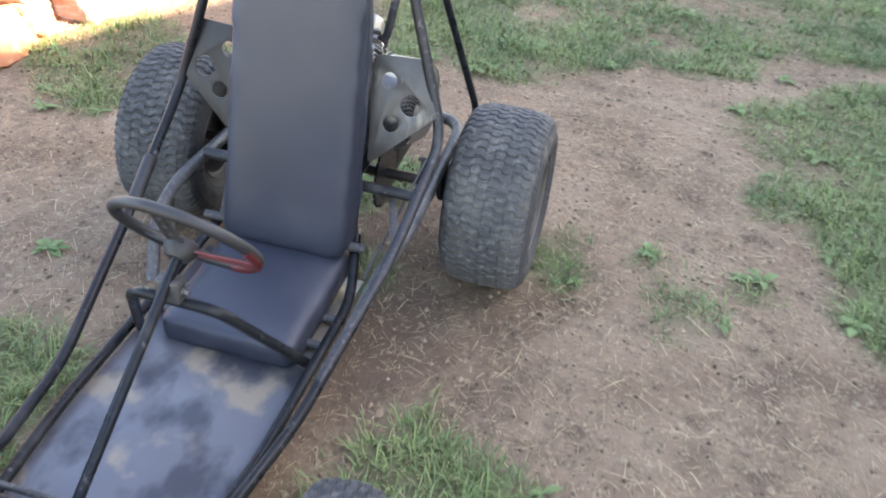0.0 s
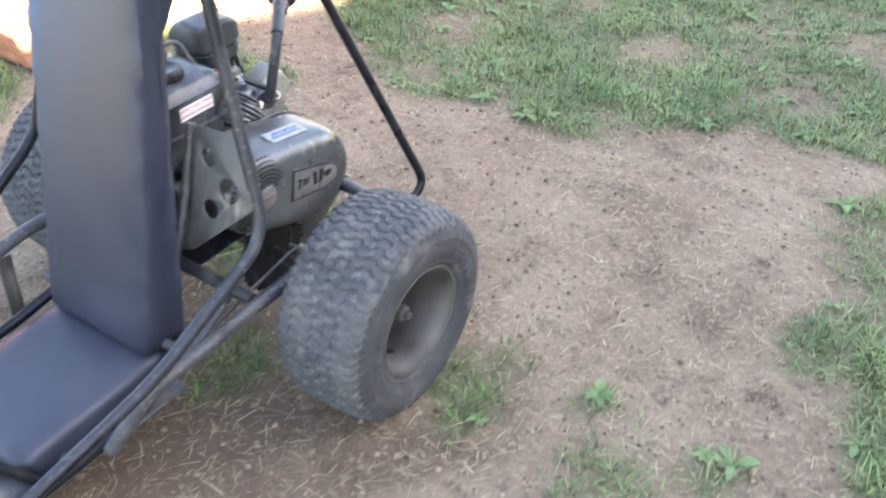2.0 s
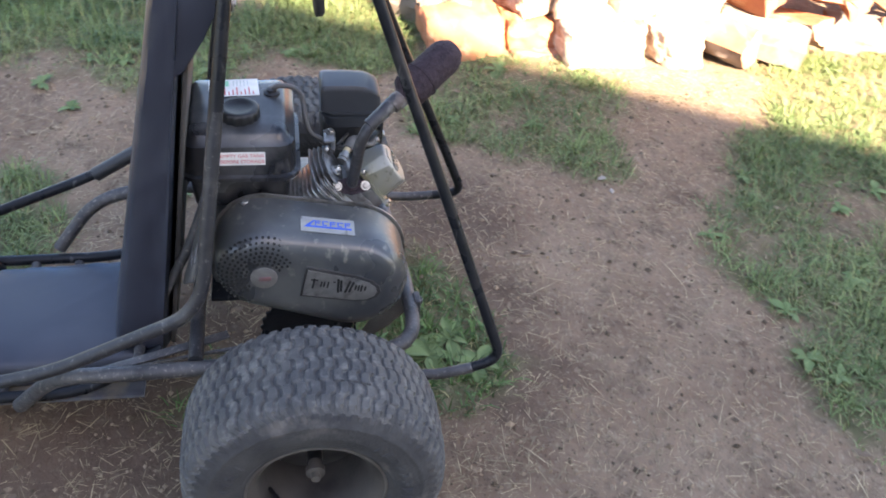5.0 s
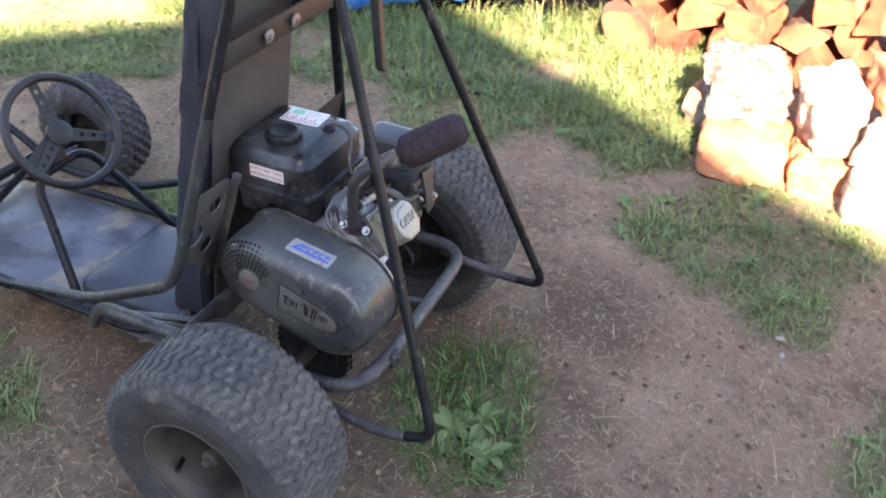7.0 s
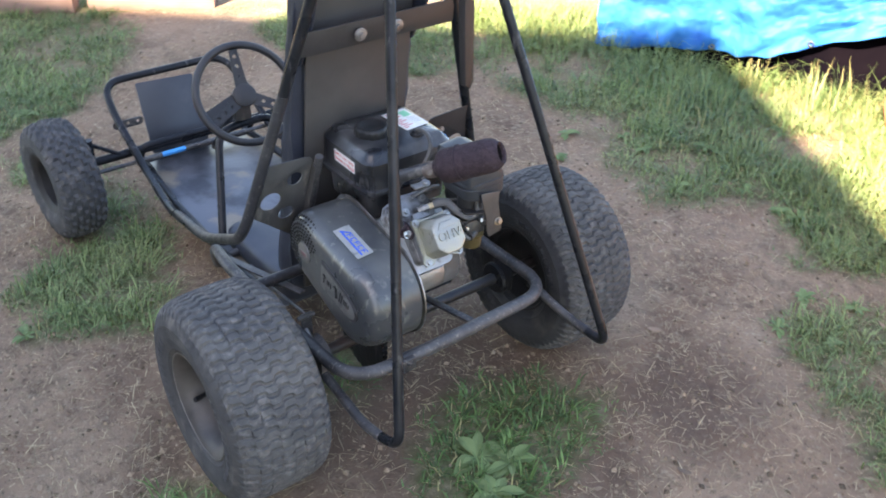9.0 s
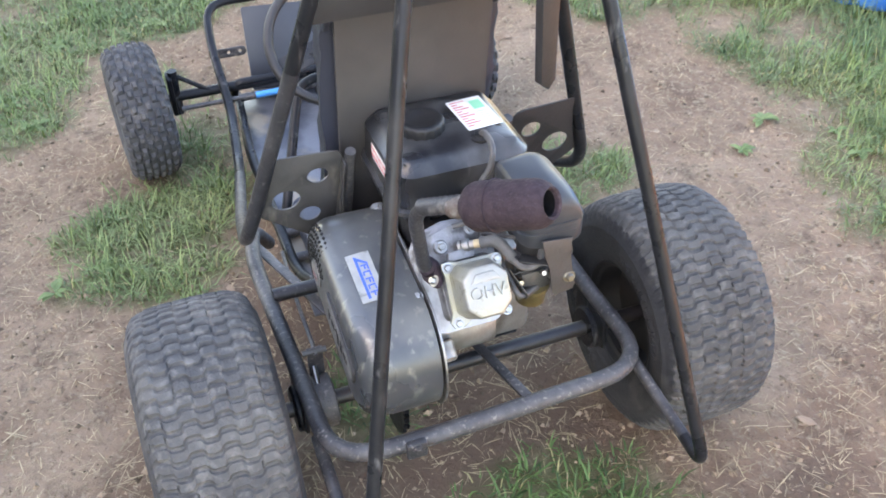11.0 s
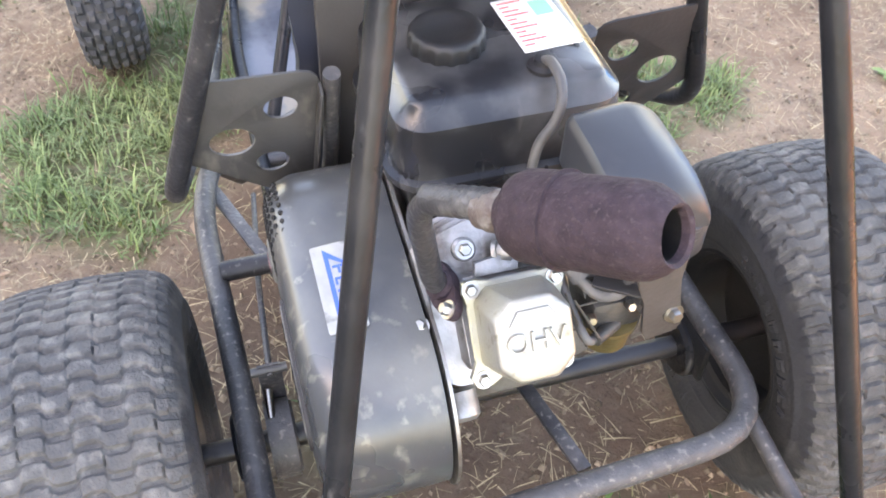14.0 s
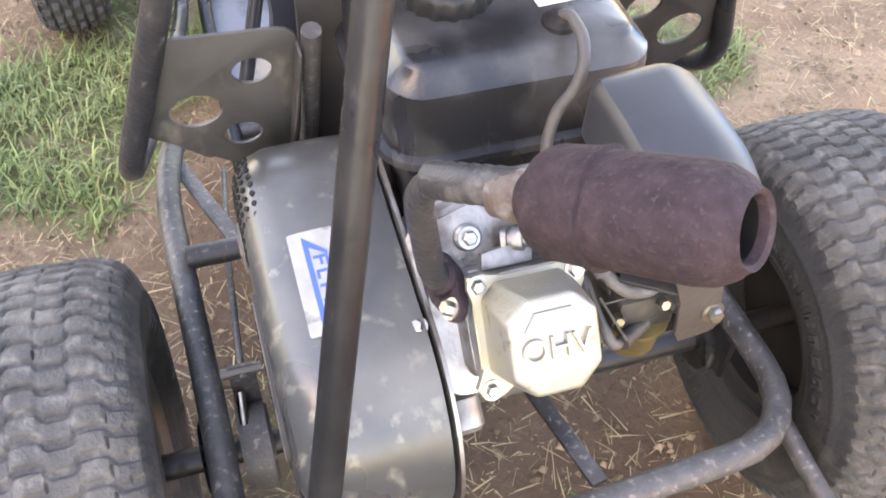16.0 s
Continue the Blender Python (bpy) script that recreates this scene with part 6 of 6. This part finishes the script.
def grass(tufts, area, blades, lo, hi, width, mat, name, label, thin=1.0, spread=0.016, near_kart=None):
    """Tufts of blades fanning out of one root each, thick where the turf is thick; the last argument keeps only those
    in, or only those outside, the patches at the kart whose shade is painted into the blades.
    """
    tx, ty = scatter(tufts, *area)
    t = turf_at(tx, ty)
    keep = (rng.uniform(0, 1, tufts) < thin * t ** 1.2) & clear_of_stack(tx, ty)
    if near_kart is not None:
        keep &= (np.hypot(tx - 0.05, ty - 0.12) + rng.normal(0, 0.04, tufts) < 0.62) == near_kart
    tx, ty, t = tx[keep], ty[keep], t[keep]
    count = rng.integers(blades // 2, blades + blades // 2, len(tx))
    vigour = np.repeat(rng.uniform(0.55, 1.25, len(tx)), count)
    x, y, t = np.repeat(tx, count), np.repeat(ty, count), np.repeat(t, count)
    n = len(x)
    away, turn = np.abs(rng.normal(0, 1, n)) * spread, rng.uniform(0, 2 * np.pi, n)
    x, y = x + away * np.cos(turn), y + away * np.sin(turn)
    tall = np.clip((-1.15 - x) / 0.5, 0, 1) * np.clip((0.5 - y) / 0.6, 0, 1)
    o = (x - TA.x) * tnor.x + (y - TA.y) * tnor.y
    tall = tall + 1.3 * np.exp(-(np.maximum(o, 0) / 0.22) ** 2) * (y < 0.35) * (x < -1.3)
    base = np.stack([x, y, height_at(x, y) - 0.004], 1)
    length = rng.uniform(lo, hi, n) * (0.5 + 0.5 * t) * vigour * (1 + 0.9 * tall)
    lean = np.clip(rng.normal(0.80, 0.34, n) - 8 * (away - spread), 0.08, 1.5)
    return strips(name, mat, base, turn + rng.normal(0, 0.7, n), lean, rng.uniform(0.6, 1.3, n) * width, np.stack([length, rng.uniform(0.2, 1.0, n)], 1), label, "grass")


grass(66000, (-2.5, 2.3, -2.9, 3.6), 9, 0.024, 0.080, 0.0031, BLADE, "grass", "short green trodden lawn grass in patches", near_kart=False)
# the kart's shade is put into a darker blade colour round its rear
grass(2400, (-0.7, 0.8, -0.6, 0.8), 11, 0.024, 0.074, 0.0038, SHADED_BLADE, "lush_grass", "grass beside and under the go-kart, darkened to paint its shade", near_kart=True)
grass(24000, (-2.5, 2.3, -2.9, 3.6), 4, 0.02, 0.060, 0.0026, DRY_BLADE, "dry_grass", "dry yellow grass blades among the green", 0.8, 0.03)


# seeding stalks at the foot of the tarpaulin
n = 130
s_u, s_o = rng.uniform(0.55, 1.45, n), rng.uniform(0.0, 0.16, n)
base = np.stack([TA.x + tdir.x * s_u + tnor.x * (s_o + 0.05), TA.y + tdir.y * s_u + tnor.y * (s_o + 0.05), np.full(n, -0.004)], 1)
strips("tall_grass", DRY_BLADE, base, rng.uniform(0, 6.28, n), rng.uniform(1.2, 1.5, n), rng.uniform(0.002, 0.005, n), np.stack([rng.uniform(0.08, 0.22, n), rng.uniform(0, 0.5, n)], 1), "tall dry grass stalks along the tarpaulin", "grass")

# straw lying on the soil
n = 105000
x, y = scatter(n, -1.9, 2.0, -2.2, 2.6)
keep = (rng.uniform(0, 1, n) < 1.0 - 0.75 * turf_at(x, y) - 0.2 * soil_shade_at(x, y)) & clear_of_stack(x, y)
x, y = x[keep], y[keep]
n = len(x)
strips("straw", STRAW, np.stack([x, y, height_at(x, y) + rng.uniform(0.001, 0.006, n)], 1), rng.uniform(0, 6.28, n), rng.normal(0.03, 0.07, n),
       rng.uniform(0.0005, 0.0017, n), np.stack([rng.gamma(1.6, 0.011, n) + 0.004, rng.uniform(0, 0.9, n)], 1), "bits of dead straw scattered on dry soil", "straw")

# longer stems of dead straw
n = 5200
x, y = scatter(n, -1.7, 1.8, -1.6, 2.2)
keep = (rng.uniform(0, 1, n) < 1.0 - 0.8 * turf_at(x, y)) & clear_of_stack(x, y)
x, y = x[keep], y[keep]
n = len(x)
strips("straw_stems", STRAW, np.stack([x, y, height_at(x, y) + rng.uniform(0.003, 0.008, n)], 1), rng.uniform(0, 6.28, n), rng.normal(0.02, 0.05, n),
       rng.uniform(0.0009, 0.0024, n), np.stack([rng.gamma(2.4, 0.011, n) + 0.018, rng.uniform(0, 1.2, n)], 1), "long pale straw stems lying on the soil", "straw")

# soil crumbs
n = 32000
x, y = scatter(n, -1.9, 2.0, -2.2, 2.4)
keep = (rng.uniform(0, 1, n) < 1.0 - 0.8 * turf_at(x, y)) & clear_of_stack(x, y)
x, y = x[keep], y[keep]
n = len(x)
size = np.clip(rng.gamma(2.0, 0.0014, n) + 0.0010, 0, 0.009)
z = height_at(x, y)
oct_v = np.array([(1, 0, 0), (0, 1, 0), (-1, 0, 0), (0, -1, 0), (0, 0, 0.8), (0, 0, -0.6)])
vv = np.stack([x, y, z], 1)[:, None, :] + oct_v[None] * size[:, None, None] * rng.uniform(0.6, 1.4, (n, 6, 1))
tri_f = np.array([(0, 1, 4), (1, 2, 4), (2, 3, 4), (3, 0, 4), (1, 0, 5), (2, 1, 5), (3, 2, 5), (0, 3, 5)])
ff = ((np.arange(n) * 6)[:, None, None] + tri_f[None]).reshape(-1, 3)
tagged(mesh_object("soil_crumbs", vv.reshape(-1, 3).tolist(), ff.tolist(), CRUMB, False), "small crumbs and clods of dry soil", "soil", kind="stuff")

# dead leaves
n = 2600
x, y = scatter(n, -1.9, 2.0, -2.2, 2.8)
keep = clear_of_stack(x, y)
x, y = x[keep], y[keep]
vs, fs = [], []
for a, b in zip(x, y):
    l, w, t = rng.uniform(0.003, 0.010) if rng.uniform() < 0.982 else rng.uniform(0.012, 0.020), rng.uniform(0.3, 0.6), rng.uniform(0, 6.28)
    c, sn_ = math.cos(t), math.sin(t)
    z = float(height_at(np.array(a), np.array(b))) + 0.003
    o = len(vs)
    for u, v, h in ((-1, 0, 0.1), (-0.3, w, 0.3), (0.5, 0.8 * w, 0.25), (1, 0, 0.5), (0.5, -0.8 * w, 0.3), (-0.3, -w, 0.2)):
        vs.append((a + l * (u * c - v * sn_), b + l * (u * sn_ + v * c), z + l * h * rng.uniform(0, 1)))
    fs += [(o, o + 1, o + 2, o + 3), (o, o + 3, o + 4, o + 5)]
tagged(mesh_object("leaf_litter", vs, fs, DEAD_LEAF, False), "small dead leaves and chips lying on the soil", "leaf litter", kind="stuff")


# broad-leaved weeds
def weed(x, y, size, leaves, seed):
    """A rosette of broad leaves, each a mesh of its own."""
    r = random.Random(seed)
    z = float(height_at(np.array(x), np.array(y)))
    crown = lathe([(-0.01, 0.004), (0.004, 0.005), (0.008, 0.002)], 8, "z")
    root = tagged(finish(moved(crown, Matrix.Translation((x, y, z))), "broadleaf_weed", LEAF), "low green broad-leaved weed growing in dry soil", "weed", "weeds in the yard")
    for k in range(leaves):
        t = 2 * math.pi * k / leaves + r.uniform(-0.7, 0.7)
        ln = size * r.uniform(0.35, 1.0)
        wd = ln * r.uniform(0.26, 0.44)
        el = r.uniform(0.05, 0.75)
        bm = bmesh.new()
        grid = []
        for i in range(7):
            f = i / 6
            half = wd * math.sin(math.pi * min(1, 0.08 + 0.92 * f)) ** 0.8 * (0.25 + 0.75 * min(1, f * 2.2)) * 0.62
            h = ln * (math.sin(el) * f - 0.55 * f * f * math.sin(el + 0.3))
            d = ln * f * math.cos(el * (1 - 0.5 * f))
            row = []
            for j in (-1, -0.5, 0, 0.5, 1):
                row.append(bm.verts.new((d, half * j, 0.006 + h + abs(j) * half * 0.35 + r.uniform(-1, 1) * 0.03 * wd)))
            grid.append(row)
        for a, b in zip(grid, grid[1:]):
            for j in range(4):
                bm.faces.new((a[j], b[j], b[j + 1], a[j + 1]))
        part("leaf", moved(bm, Matrix.Translation((x, y, z)) @ Matrix.Rotation(t, 4, "Z")), LEAF, root)
    return root


for i, (x, y, s, k) in enumerate(((-0.61, -0.30, 0.075, 8), (-1.04, 0.31, 0.07, 6), (0.78, 0.21, 0.07, 7), (1.39, 1.80, 0.08, 7), (1.01, 0.19, 0.055, 7), (1.28, 0.09, 0.08, 9), (0.98, -0.03, 0.05, 6),
                                  (0.02, 0.26, 0.110, 12), (0.05, 0.36, 0.100, 10), (-0.03, 0.31, 0.100, 10), (-0.94, 0.47, 0.05, 5), (-1.11, 0.42, 0.06, 6), (0.15, 1.15, 0.06, 7), (0.68, 1.68, 0.07, 7), (0.42, 1.42, 0.07, 7), (1.15, 1.5, 0.07, 7),
                                  (-0.15, 1.35, 0.07, 7), (-0.45, 1.45, 0.06, 7), (-1.15, -0.72, 0.07, 8), (-1.3, -0.5, 0.07, 8), (-1.02, -0.62, 0.06, 7), (-1.35, 0.0, 0.06, 7), (0.62, 0.02, 0.05, 7), (-0.9, 0.7, 0.06, 7), (0.4, -1.55, 0.08, 7), (0.3, -1.9, 0.08, 7), (0.55, -0.72, 0.05, 6))):
    weed(x, y, 0.7 * s, k + 6, 500 + i)

small = random.Random(77)
placed = 0
while placed < 150:
    x, y = small.uniform(-1.9, 1.7), small.uniform(-2.0, 2.6)
    if turf_at(np.array([x]), np.array([y]))[0] > 0.35 and clear_of_stack(np.array([x]), np.array([y]))[0] and not (abs(x) < 0.55 and -1.3 < y < 0.3):
        weed(x, y, small.uniform(0.024, 0.066), small.randint(4, 8), 900 + placed)
        placed += 1

# small stones in the path
STONES = ((-0.622, 0.832, 0.015), (-0.570, 0.846, 0.012))
for i, (x, y, size) in enumerate(STONES):
    chip = random.Random(60 + i)
    bm = bmesh.new()
    bmesh.ops.create_icosphere(bm, subdivisions=1, radius=1.0)
    for v in bm.verts:
        v.co = Vector((v.co.x * size, v.co.y * size * 0.6, v.co.z * size * 0.28)) * (1 + 0.5 * noise.noise(v.co * 1.7 + Vector((i * 7.0, 0, 0))))
    moved(bm, pose(x, y, size * 0.25 + float(height_at(np.array(x), np.array(y))), 0, 0, chip.uniform(0, 360)))
    tagged(finish(bm, "stone", STONE, smooth=25), "small grey stone lying on dry soil", "stone", "small stones in the path")
